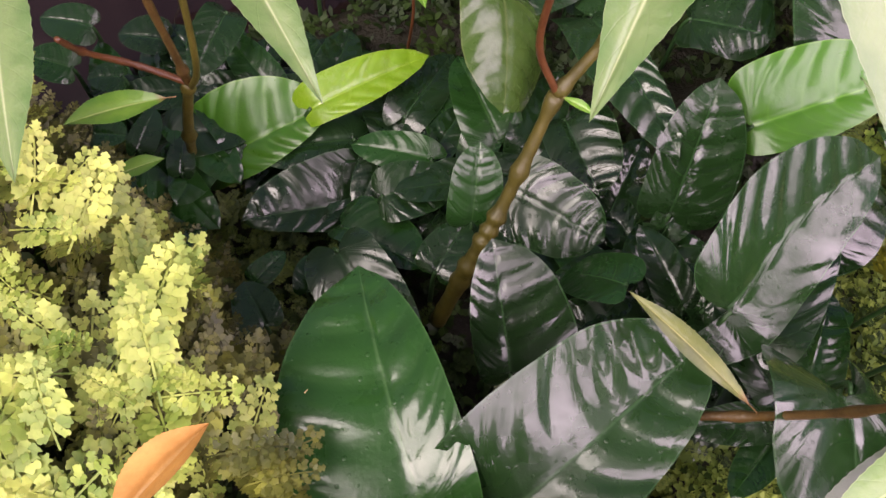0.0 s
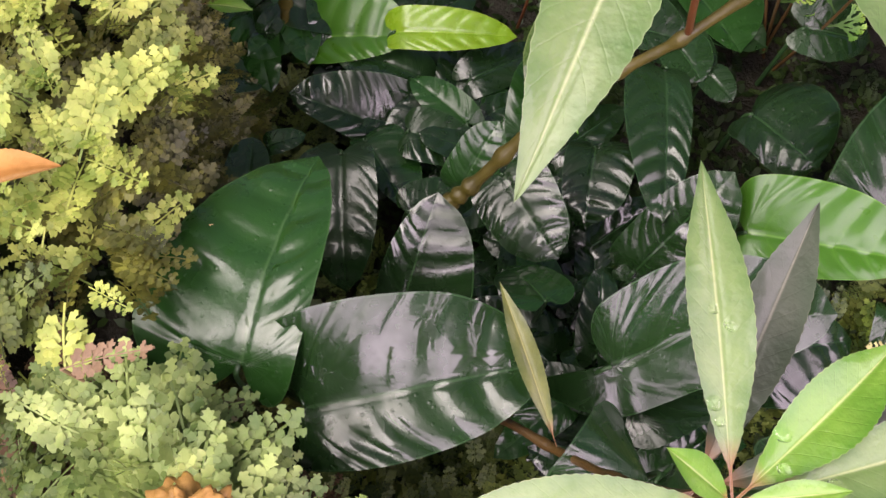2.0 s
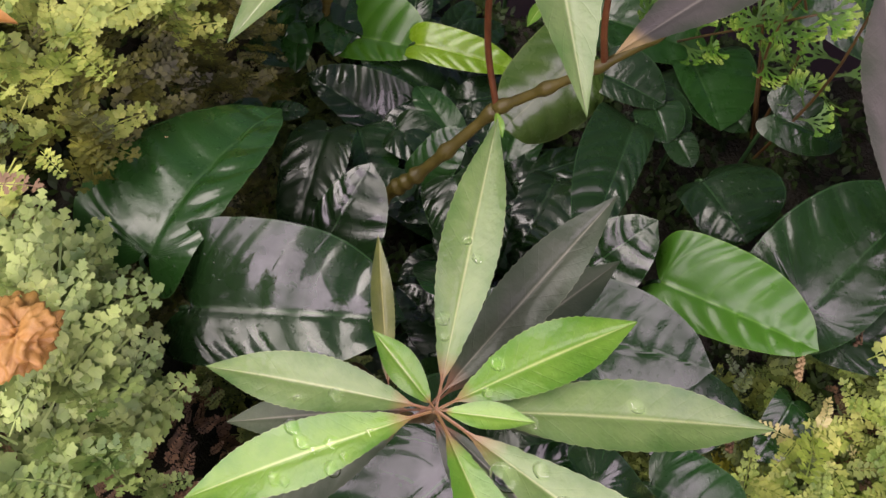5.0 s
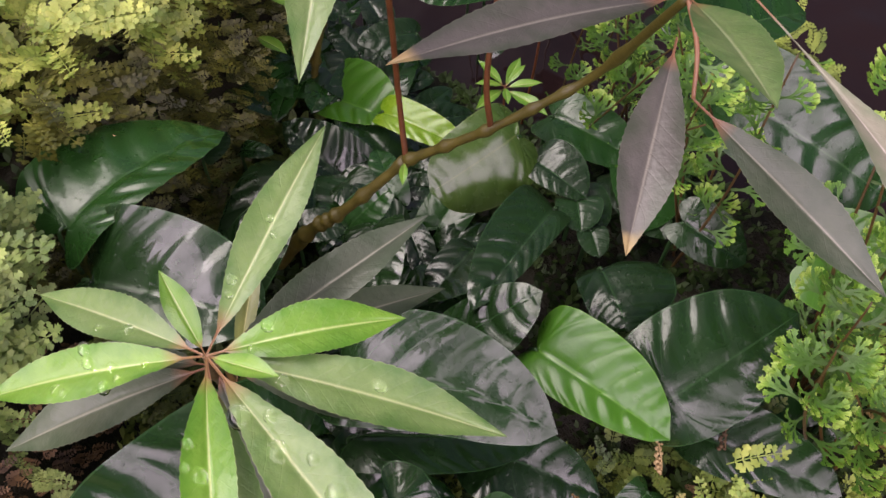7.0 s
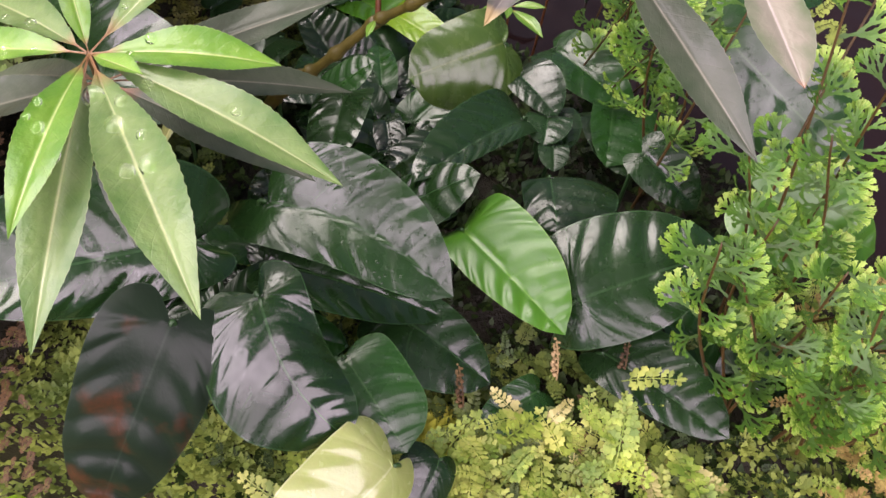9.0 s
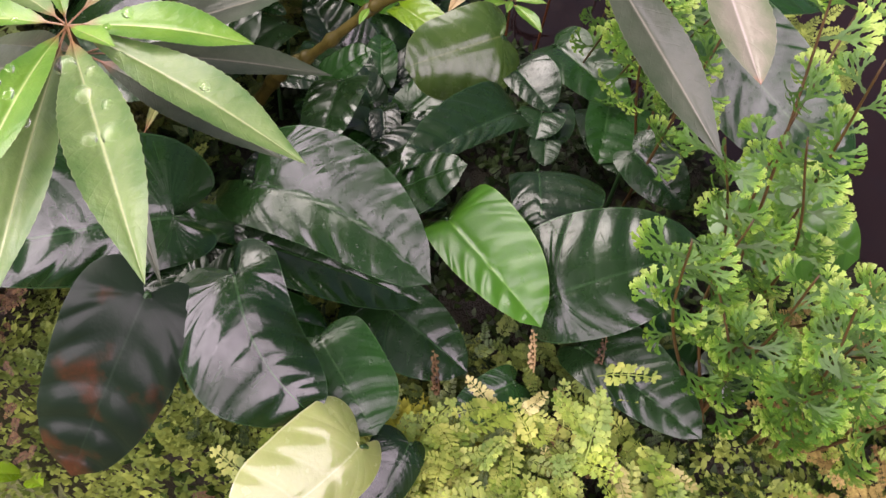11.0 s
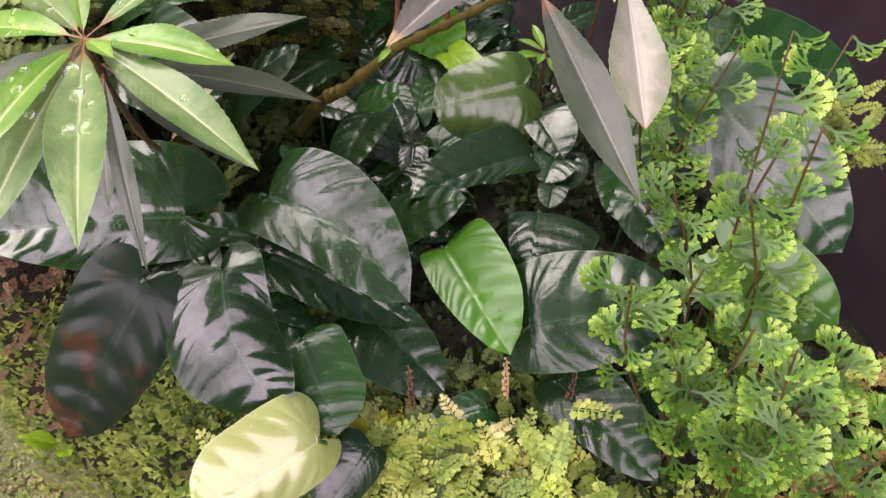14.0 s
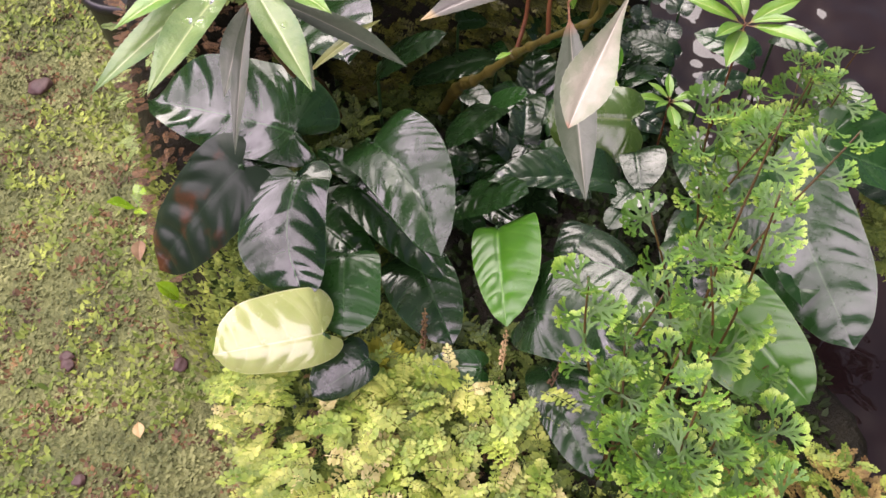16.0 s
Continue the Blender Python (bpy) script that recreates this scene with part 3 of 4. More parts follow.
broad_leaf(p, (0.203, 0.439, 0.121), (0.251, 0.470, 0.099), (0.52, -0.18, 0.84), 0.026, 0.021, DARK_GLOSS, 8)
broad_leaf(p, (0.218, 0.134, 0.117), (0.284, 0.244, 0.095), (0.15, 0.10, 0.98), 0.023, 0.029, DARK_GLOSS, 8, lobe=0.0)

p = broad_plant(0.300, 0.135, "dark leathery broad-leaved plant at the edge of the bank", 0.060)
broad_leaf(p, (0.294, 0.117, 0.206), (0.370, 0.148, 0.147), (0.60, 0.04, 0.80), 0.030, 0.045, DARK_GLOSS, 9, lobe=0.14, fold=-0.2, wave=0.9, droop=0.22, quilt=1.6, bend=0.1, blunt=1.4)
broad_leaf(p, (0.297, 0.064, 0.202), (0.355, -0.004, 0.104), (0.75, -0.24, 0.62), 0.036, 0.041, RUST, 7, "blackish leaf with rust-brown patches", droop=0.15, fold=-0.12, blunt=1.15, quilt=2.0, lobe=0.05)
broad_leaf(p, (0.235, 0.087, 0.190), (0.218, -0.067, 0.168), (0.42, -0.17, 0.89), 0.034, 0.057, DARK_GLOSS, 10, wave=1.4, lobe=0.14, quilt=1.3, fold=0.08, blunt=1.0)
broad_leaf(p, (0.394, 0.172, 0.139), (0.432, 0.090, 0.127), (0.59, 0.15, 0.79), 0.025, 0.041, PALE, 8, "pale yellow-green ageing leaf", lobe=0.12, droop=0.16, quilt=0.9, fold=-0.2, blunt=1.35)
broad_leaf(p, (0.317, 0.162, 0.144), (0.381, 0.184, 0.121), (0.35, -0.03, 0.94), 0.032, 0.024, MID, 8, fold=-0.1, blunt=1.5, droop=0.2, lobe=0.08)
broad_leaf(p, (0.388, 0.207, 0.105), (0.424, 0.169, 0.084), (0.58, 0.10, 0.81), 0.016, 0.025, DARK_GLOSS, 7, fold=-0.2, blunt=1.35, droop=0.2, quilt=0.5, lobe=0.08)
broad_leaf(p, (0.272, 0.212, 0.096), (0.334, 0.265, 0.073), (0.31, 0.05, 0.95), 0.028, 0.038, DARK_GLOSS, 8, quilt=1.4, fold=0.05, droop=0.2, lobe=0.18)
broad_leaf(p, (0.352, 0.296, 0.077), (0.360, 0.248, 0.068), (0.29, -0.13, 0.95), 0.023, 0.015, MID, 7)
broad_leaf(p, (0.271, 0.055, 0.166), (0.243, 0.097, 0.171), (0.20, 0.00, 0.98), 0.015, 0.013, DARK_GLOSS, 7)

p = broad_plant(0.360, 0.370, "low dark glossy leaf beside the spikemoss")
broad_leaf(p, (0.341, 0.351, 0.086), (0.428, 0.408, 0.088), (0.18, -0.31, 0.94), 0.036, 0.022, DARK_GLOSS, 9, quilt=1.5, fold=0.05)

p = broad_plant(0.190, 0.500, "tall green broad-leaved plant leaning over the pond")
broad_leaf(p, (0.167, 0.492, 0.209), (0.274, 0.591, 0.128), (0.67, -0.22, 0.70), 0.046, 0.044, MID, 8, droop=0.08, lobe=0.07, quilt=0.9, fold=0.03, blunt=1.1)
broad_leaf(p, (0.078, 0.548, 0.156), (0.088, 0.677, 0.127), (0.20, 0.20, 0.96), 0.050, 0.027, MID, 8)
broad_leaf(p, (-0.146, 0.485, 0.060), (-0.162, 0.417, 0.060), (0.25, 0.05, 0.97), 0.021, 0.021, MID, 7, quilt=1.3)
broad_leaf(p, (-0.204, 0.515, 0.050), (-0.186, 0.575, 0.050), (0.25, 0.05, 0.97), 0.019, 0.019, DARK_GLOSS, 7, quilt=1.3)
broad_leaf(p, (-0.131, 0.397, 0.050), (-0.150, 0.340, 0.050), (0.25, 0.05, 0.97), 0.018, 0.018, DARK_GLOSS, 7, quilt=1.3)
broad_leaf(p, (-0.068, 0.440, 0.070), (-0.092, 0.487, 0.070), (0.25, 0.05, 0.97), 0.016, 0.016, DARK_GLOSS, 7, quilt=1.3)
broad_leaf(p, (-0.134, 0.584, 0.050), (-0.087, 0.626, 0.050), (0.25, 0.05, 0.97), 0.019, 0.019, DARK_GLOSS, 7, quilt=1.3)
broad_leaf(p, (0.292, 0.474, 0.174), (0.344, 0.555, 0.142), (0.60, -0.07, 0.80), 0.035, 0.045, BRIGHT, 8)
broad_leaf(p, (0.117, 0.506, 0.159), (0.259, 0.542, 0.148), (0.10, -0.10, 0.99), 0.040, 0.031, MID, 9)
broad_leaf(p, (-0.001, 0.599, 0.099), (0.078, 0.635, 0.095), (0.10, -0.10, 0.99), 0.031, 0.043, DARK_GLOSS, 8)
arching = [(0.136, 0.513, 0.170), (0.093, 0.543, 0.150), (0.006, 0.604, 0.120), (-0.113, 0.669, 0.080), (-0.251, 0.749, 0.030), (-0.361, 0.813, -0.090)]


# low leaves that close the bed between the larger ones
rng = random.Random(5)
under = []
for k in range(24):
    x = -0.20 + 0.60 * ((k * 0.618) % 1)
    lo, hi = fern_edge(x) + 0.08, min(0.36 + 0.45 * (x + 0.15), 0.47)
    y = lo + (hi - lo) * ((k * 0.377) % 1)
    if y + 0.10 - max(0.0, x - 0.22) < 0.14 or x > 0.40:
        continue
    p = broad_plant(x, y, "small dark glossy leaves low in the bed")
    for n in range(6):
        a = n * 1.05 + rng.uniform(-0.3, 0.3)
        r, ln = rng.uniform(0.01, 0.03), rng.uniform(0.045, 0.075)
        b = Vector((x + r * math.cos(a), y + r * math.sin(a), p.location.z + rng.uniform(0.012, 0.035)))
        t = b + Vector((ln * math.cos(a), ln * math.sin(a), rng.uniform(-0.012, 0.008)))
        if t.y < fern_edge(t.x) + 0.06 or t.x > 0.42 or t.y + 0.10 - max(0.0, t.x - 0.22) < 0.11:
            continue
        w = ln * rng.uniform(0.24, 0.33)
        broad_leaf(p, b, t, (rng.uniform(-0.25, 0.25), rng.uniform(-0.25, 0.25), 1), w, w, MID if rng.random() < 0.25 else DARK, 7, quilt=1.4, wave=0.6)


# ---------------------------------------------------------------- lance-leaved shoots
def lance_leaf(root, base, tip, width, mat, arch=0.12, normal=UP, name="leaf", label="", drops=0, curl=0.25, full=0.98, drop_r=0.0034):
    leaf_count[0] += 1
    rng = random.Random(leaf_count[0])
    a, b = local(root, base), local(root, tip)
    L = (b - a).length
    n = Vector(normal).normalized()
    c = (a + b) / 2 + n * arch * L
    NV, NU = 56, 6
    vs, uv, fs = [], [], []
    for j in range(NV + 1):
        t = j / NV
        ctr = a * (1 - t) ** 2 + c * 2 * t * (1 - t) + b * t * t
        d = ((c - a) * (1 - t) + (b - c) * t).normalized()
        side = d.cross(n).normalized()
        up = side.cross(d)
        k = max(0.0, (t - 0.10) / 0.90)
        prof = (math.sin(math.pi * k ** full) ** 0.9 if 0 < k < 1 else 0.0) * (1 - 0.2 * step(0.7, 1, k)) + (0.045 if t < 0.2 else 0.0)
        prof *= 1 + (0.022 if j % 2 else -0.014)
        for i in range(-NU, NU + 1):
            s = i / NU
            h = curl * abs(s) * prof * width * 0.5 - 0.0006 * math.exp(-(s / 0.12) ** 2) + 0.05 * width * math.sin(9 * t + leaf_count[0]) * s * s * prof
            vs.append(ctr + side * (s * prof * width * 0.5) + up * h)
            uv.append((s * 0.5 + 0.5, t))
    R = 2 * NU + 1
    for j in range(NV):
        for i in range(R - 1):
            fs.append((j * R + i, j * R + i + 1, (j + 1) * R + i + 1, (j + 1) * R + i))
    ob = part_mesh(name, mesh_of(name, vs, fs, mat, uv), root, label)
    for _ in range(drops):
        j, i = rng.randint(12, 36), rng.randint(1, R - 2)
        o = vs[j * R + i]
        bm = bmesh.new()
        bmesh.ops.create_uvsphere(bm, u_segments=10, v_segments=6, radius=1.0)
        r = rng.uniform(0.55, 1.0) * drop_r
        for v in bm.verts:
            v.co = Vector((v.co.x * r * 1.3, v.co.y * r, max(v.co.z, -0.2) * r * 0.6)) + o
        me = bpy.data.meshes.new("water_drop")
        bm.to_mesh(me)
        bm.free()
        me.polygons.foreach_set("use_smooth", [True] * len(me.polygons))
        me.materials.append(DROP)
        part_mesh("water_drop", me, ob).visible_shadow = False
    return ob


def stem_part(root, points, r0, r1, mat, knots=(), name="stem", label=""):
    path = smooth_path([local(root, q) for q in points], 18 if knots else 8)
    n = len(path)
    radii = []
    for i in range(n):
        t = i / (n - 1)
        r = r0 + (r1 - r0) * t
        if knots:
            r *= 1 + 0.14 * noise.noise((t * 26, r0 * 900, 0.5))
        for kt in knots:
            r *= 1 + 0.5 * math.exp(-((t - kt) / 0.026) ** 2)
        radii.append(r)
    vs, fs = tube(path, radii, 10)
    return part_mesh(name, mesh_of(name, vs, fs, mat), root, label)


reed = thing("arching_stem", (arching[-1][0], arching[-1][1], -0.09), "long yellow-green stem arching out of the pond", "plant")
stem_part(reed, arching[::-1], 0.0038, 0.0020, STEM_LIME, (0.3, 0.62))

C1 = (0.227, 0.063, 0.352)
s1 = thing("lance_leaf_shoot", (0.125, 0.082, ground_z(0.125, 0.082)), "rosette of long green lance leaves on a red-brown stem", "plant", "lance-leaved shoots")
stem_part(s1, [(0.125, 0.082, 0.10), (0.15, 0.078, 0.17), (0.181, 0.074, 0.198), (0.205, 0.068, 0.25), (0.222, 0.064, 0.32), C1], 0.0028, 0.0018, STEM_BROWN, (0.35, 0.6, 0.8))
for tip, w, mat, arch, label, drops in (
        ((0.325, 0.159, 0.342), 0.028, LANCE_GREEN, 0.10, "", 2),
        ((0.257, 0.148, 0.353), 0.026, LANCE_NEW, 0.12, "bright young leaf", 2),
        ((0.159, 0.162, 0.377), 0.024, LANCE_GREEN, 0.05, "", 4),
        ((0.141, 0.009, 0.323), 0.024, LANCE_GREEN, 0.10, "", 2),
        ((0.178, -0.032, 0.320), 0.026, LANCE_NEW, 0.12, "bright leaf beaded with water", 9),
        ((0.193, 0.062, 0.379), 0.013, LANCE_NEW, 0.05, "small bright young leaf", 0),
        ((0.258, 0.085, 0.365), 0.011, LANCE_NEW, 0.05, "small bright young leaf", 0),
        ((0.400, 0.086, 0.388), 0.030, LANCE_GREEN, 0.05, "long green leaf with large water drops", 6),
        ((0.335, 0.022, 0.370), 0.022, LANCE_NEW, 0.12, "bright leaf", 3),
        ((0.375, 0.020, 0.347), 0.028, LANCE_GREEN, 0.06, "", 2)):
    lance_leaf(s1, C1, tip, w, mat, arch, label=label, drops=drops, drop_r=0.0052 if drops == 6 else 0.0034)
LOW = (0.220, 0.065, 0.325)
for tip, w, arch in (((0.211, 0.189, 0.345), 0.026, 0.02), ((0.225, 0.193, 0.286), 0.024, 0.08), ((0.305, 0.151, 0.322), 0.026, 0.05),
                     ((0.182, -0.042, 0.270), 0.030, 0.08), ((0.285, 0.060, 0.270), 0.022, 0.10), ((0.317, 0.079, 0.244), 0.013, 0.16), ((0.150, 0.0, 0.27), 0.022, 0.08)):
    lance_leaf(s1, LOW, tip, w, LANCE_OLD, arch, label="dull grey-green older leaf")
lance_leaf(s1, (0.181, 0.074, 0.199), (0.112, 0.129, 0.228), 0.013, LANCE_MOTTLED, 0.10, label="small mottled olive leaf")

C2 = (0.210, 0.332, 0.420)
s2 = thing("lance_leaf_shoot", (0.028, 0.165, ground_z(0.028, 0.165)), "tall knobbly olive-green stem with hanging greyish lance leaves", "plant", "lance-leaved shoots")
stem_part(s2, [(0.028, 0.163, 0.04), (0.047, 0.187, 0.100), (0.064, 0.212, 0.135), (0.087, 0.252, 0.198)], 0.0058, 0.0036, STEM_GREEN, (0.22, 0.3, 0.45, 0.52, 0.6, 0.78, 0.98))
stem_part(s2, [(0.087, 0.252, 0.198), (0.110, 0.269, 0.230), (0.133, 0.287, 0.263), (0.153, 0.310, 0.296), (0.172, 0.330, 0.332), C2], 0.0034, 0.0024, STEM_GREEN, (0.02, 0.2, 0.38, 0.55, 0.68, 0.85))
stem_part(s2, [(0.087, 0.252, 0.198), (0.070, 0.256, 0.25), (0.075, 0.245, 0.36), (0.098, 0.215, 0.495)], 0.0022, 0.0018, STEM_RED, name="branch")
stem_part(s2, [(0.133, 0.287, 0.263), (0.125, 0.285, 0.31), (0.11, 0.30, 0.40)], 0.0022, 0.0015, STEM_RED, name="branch")
lance_leaf(s2, (0.222, 0.318, 0.412), (0.300, 0.229, 0.401), 0.027, LANCE_DRY, 0.04, label="grey-purple leaf with a dried brown tip", full=1.1)
lance_leaf(s2, (0.246, 0.314, 0.394), (0.364, 0.357, 0.341), 0.027, LANCE_OLD, 0.05, (0.5, -0.2, 0.8), label="hanging grey-green leaf")
lance_leaf(s2, (0.222, 0.358, 0.422), (0.377, 0.340, 0.414), 0.030, LANCE_PALE, 0.06, (0.3, 0, 1), label="pale pinkish-grey ageing leaf", full=2.8)
lance_leaf(s2, C2, (0.194, 0.176, 0.446), 0.028, LANCE_DRY, 0.08, label="grey-brown leaf")
lance_leaf(s2, C2, (0.309, 0.267, 0.484), 0.030, LANCE, 0.06)
stem_part(s2, [C2, (0.216, 0.346, 0.424), (0.222, 0.358, 0.422)], 0.0014, 0.0011, LANCE_OLD, name="petiole")
stem_part(s2, [C2, (0.230, 0.325, 0.408), (0.246, 0.314, 0.394)], 0.0014, 0.0011, LANCE_OLD, name="petiole")
C3 = (0.098, 0.215, 0.495)
for tip, w, mat, arch in (((0.115, 0.076, 0.466), 0.029, LANCE, 0.04), ((0.216, 0.129, 0.485), 0.026, LANCE, 0.05), ((0.040, 0.090, 0.477), 0.026, LANCE, 0.05)):
    lance_leaf(s2, C3, tip, w, mat, arch)
lance_leaf(s2, (0.088, 0.25, 0.2), (0.107, 0.237, 0.203), 0.006, LANCE_NEW, 0.1, label="tiny leaf bud")


C4 = (-0.137, 0.3, 0.115)
s3 = thing("lance_leaf_shoot", (-0.158, 0.283, ground_z(-0.158, 0.283)), "branched brown-green shoot with long pale green lance leaves", "plant", "lance-leaved shoots")
stem_part(s3, [(-0.158, 0.283, -0.05), (-0.149, 0.294, 0.05), C4], 0.0040, 0.0036, STEM_GREEN, (0.5, 0.95))
stem_part(s3, [C4, (-0.14, 0.301, 0.17), (-0.150, 0.300, 0.30), (-0.165, 0.255, 0.34)], 0.0030, 0.002, STEM_BROWN, (0.1,), name="branch")
stem_part(s3, [C4, (-0.167, 0.303, 0.13), (-0.188, 0.293, 0.16), (-0.189, 0.277, 0.2)], 0.0026, 0.0018, STEM_RED, (0.7,), name="branch")
stem_part(s3, [(-0.138, 0.3, 0.105), (-0.123, 0.292, 0.16), (-0.118, 0.31, 0.30), (-0.110, 0.30, 0.36)], 0.0024, 0.0018, STEM_GREEN, name="branch")
lance_leaf(s3, (-0.165, 0.255, 0.34), (-0.130, 0.125, 0.355), 0.028, LANCE, 0.1)
lance_leaf(s3, (-0.110, 0.30, 0.36), (-0.026, 0.150, 0.370), 0.026, LANCE, 0.1)
lance_leaf(s3, (-0.145, 0.292, 0.11), (-0.206, 0.26, 0.13), 0.022, LANCE_NEW, 0.12, label="yellow-green young leaf")
lance_leaf(s3, (-0.199, 0.254, 0.06), (-0.162, 0.271, 0.06), 0.014, LANCE_NEW, 0.12, label="small yellow-green leaf")


def sprig(x, y, z, size, n=8, tilt=0.35, seed=1):
    g = ground_z(x, y)
    root = thing("young_sprig", (x, y, g), "small bright green leafy sprig", "plant", "young sprigs")
    stem_part(root, [(x, y, g - 0.01), (x + 0.004, y, (g + z) / 2), (x, y, z)], 0.0014, 0.001, STEM_RED)
    rng = random.Random(seed)
    for k in range(n):
        a = k * 2.4 + rng.uniform(-0.3, 0.3)
        s = size * (0.5 + 0.5 * (1 - k / n)) * rng.uniform(0.8, 1.1)
        lance_leaf(root, (x, y, z - 0.006 * (1 - k / n)), (x + s * math.cos(a), y + s * math.sin(a), z + s * tilt * (k / n)), s * 0.28, LANCE_NEW, 0.12)


sprig(0.005, 0.404, 0.105, 0.045, seed=2)


# ---------------------------------------------------------------- small ferns and mosses
def fern_frond(pairs=7, seed=0, simple=False):
    """A flat lobed frond, 1 long, along +y."""
    rng = random.Random(seed)
    vs, fs = [], []

    def poly(pts):
        k = len(vs)
        vs.extend(pts)
        fs.append(tuple(range(k, k + len(pts))))

    def leaflet(o, ang, ln, w, rise, small=False):
        c, s = math.cos(ang), math.sin(ang)
        if simple:
            w *= 1.1
        side = [(0.20, 0.30), (0.30, 0.74), (0.45, 0.84), (0.53, 0.50), (0.64, 0.52), (0.74, 0.74), (0.87, 0.60), (0.89, 0.28), (1.0, 0.12)]
        if small:
            side = [side[1], side[2], side[4], side[6], side[8]]
        side = [(p * rng.uniform(0.94, 1.06), q * rng.uniform(0.8, 1.2)) for p, q in side]
        shape = [(0.0, -0.08)] + [(p, -q) for p, q in side] + [(p, q) for p, q in reversed(side)] + [(0.0, 0.08)]
        poly([(o[0] + c * a * ln - s * b * w, o[1] + s * a * ln + c * b * w, o[2] + rise * a * ln - 0.16 * abs(b) * w) for a, b in shape])

    def pinna(o, ang, ln):
        """A stalk with a broad lobed end and a pair of lobed leaflets below it."""
        c, s = math.cos(ang), math.sin(ang)
        rise = rng.uniform(-0.12, 0.25)
        at = lambda t: (o[0] + c * t * ln, o[1] + s * t * ln, o[2] + rise * t * ln)
        if simple:
            leaflet(o, ang, ln * 0.86, ln * 0.28, rise)
            return
        leaflet(at(0.36), ang, ln * 0.66, ln * 0.34, rise)
        for sg in (1, -1):
            leaflet(at(0.18), ang + sg * rng.uniform(0.7, 1.0), ln * rng.uniform(0.42, 0.54), ln * 0.23, rise + rng.uniform(-0.1, 0.2), True)

    z = lambda t: 0.22 * t - 0.35 * t * t
    for k in range(pairs):
        t = 0.15 + 0.72 * k / (pairs - 1)
        ln = 0.33 * (1 - 0.72 * (t - 0.15)) * (0.75 if k == 0 else 1)
        for sgn in (1, -1):
            a = math.pi / 2 - sgn * rng.uniform(0.85, 1.1)
            pinna((0.012 * sgn, t, z(t)), a, ln * rng.uniform(0.85, 1.1))
    pinna((0, 0.86, z(0.86)), math.pi / 2, 0.2)
    for k in range(4):
        t, t2 = k / 4, (k + 1) / 4
        poly([(-0.012, t, z(t)), (0.012, t, z(t)), (0.009, t2, z(t2)), (-0.009, t2, z(t2))])
    return np.array(vs), fs


LACY = [fern_frond(6 + k % 3, k) for k in range(5)]
PLAIN = [fern_frond(7 + k % 2, k, True) for k in range(5)]


def scatter(name, mat, spots, label, category, kinds=LACY):
    """spots: (place, direction, up, size). All fronds in one mesh."""
    allv, allf, n = [], [], 0
    for k, (o, d, up, size) in enumerate(spots):
        v, f = kinds[k % len(kinds)]
        d = Vector(d).normalized()
        u = Vector(up)
        u = (u - d * u.dot(d)).normalized()
        x = d.cross(u)
        R = np.array((x, d, u))
        allv.append(v @ R * size + np.array(o))
        allf.extend(tuple(i + n for i in q) for q in f)
        n += len(v)
    me = mesh_of(name, np.concatenate(allv), allf, mat, smooth=False)
    return tagged(new(name, me), label, category, kind="stuff")


def fern_spots(count, area, size, keep, seed, lift=0.004, high=0.0):
    rng = random.Random(seed)
    out = []
    x0, x1, y0, y1 = area
    while len(out) < count:
        x, y = rng.uniform(x0, x1), rng.uniform(y0, y1)
        if not keep(x, y):
            continue
        e = 0.012
        g = ground_z(x, y)
        n = Vector((ground_z(x - e, y) - ground_z(x + e, y), ground_z(x, y - e) - ground_z(x, y + e), 2 * e)).normalized()
        a = rng.uniform(0, 2 * math.pi)
        d = Vector((math.cos(a), math.sin(a), 0)) + n * rng.uniform(0.1, 0.6) + Vector((n.x, n.y, 0)) * 1.2
        up = n + Vector((rng.uniform(-0.25, 0.25), rng.uniform(-0.25, 0.25), 0.6))
        out.append(((x, y, g + lift + rng.uniform(0, high)), d, up, size * rng.uniform(0.6, 1.25)))
    return out


def on_ridge(x, y):
    return y < (fern_edge(x) - 0.015 if x < -0.06 else -0.005 - 0.25 * (x + 0.06)) and ground_z(x, y) > 0.08


scatter("creeping_fern", FERN, fern_spots(460, (-0.34, -0.02, -0.14, 0.32), 0.046, lambda x, y: on_ridge(x, y) and not (-0.25 < x < -0.13 and 0.04 < y < 0.14 and noise.noise((x * 22, y * 22, 9)) > -0.05) and y > (0.0 if x > -0.11 else -0.03) + 0.02 * noise.noise((x * 30, y * 30, 0)) and (x < -0.125 or (0.02 < y < 0.075 and x < -0.035 and noise.noise((x * 40, y * 40, 5)) > -0.12) or noise.noise((x * 40, y * 40, 5)) > 0.26), 11, high=0.06), "bright yellow-green creeping fern carpet on the ridge", "fern")
scatter("creeping_fern", FERN_OLIVE_SHADE, fern_spots(800, (-0.30, 0.03, -0.10, 0.32), 0.026, lambda x, y: abs(y - fern_edge(x) - 0.01) < 0.045, 12, high=0.008), "green creeping fern on the ridge slope", "fern", PLAIN)
scatter("creeping_fern", FERN_DARK, fern_spots(260, (-0.30, 0.0, -0.15, -0.02), 0.036, on_ridge, 33, high=0.03), "olive green creeping fern on the ridge", "fern")
# Shade-coloured fronds stand in for shadow on the ridge's far side.
scatter("creeping_fern", FERN_OLIVE_SHADE, fern_spots(430, (-0.34, -0.05, 0.02, 0.32), 0.040, on_ridge, 35, high=0.03), "creeping fern on the ridge, shade put into its deep olive colour", "fern")
scatter("dry_fern", FERN_BROWN, fern_spots(110, (-0.26, 0.0, -0.15, -0.02), 0.030, on_ridge, 34, high=0.03), "withered brown fern between the green fronds", "fern", PLAIN)
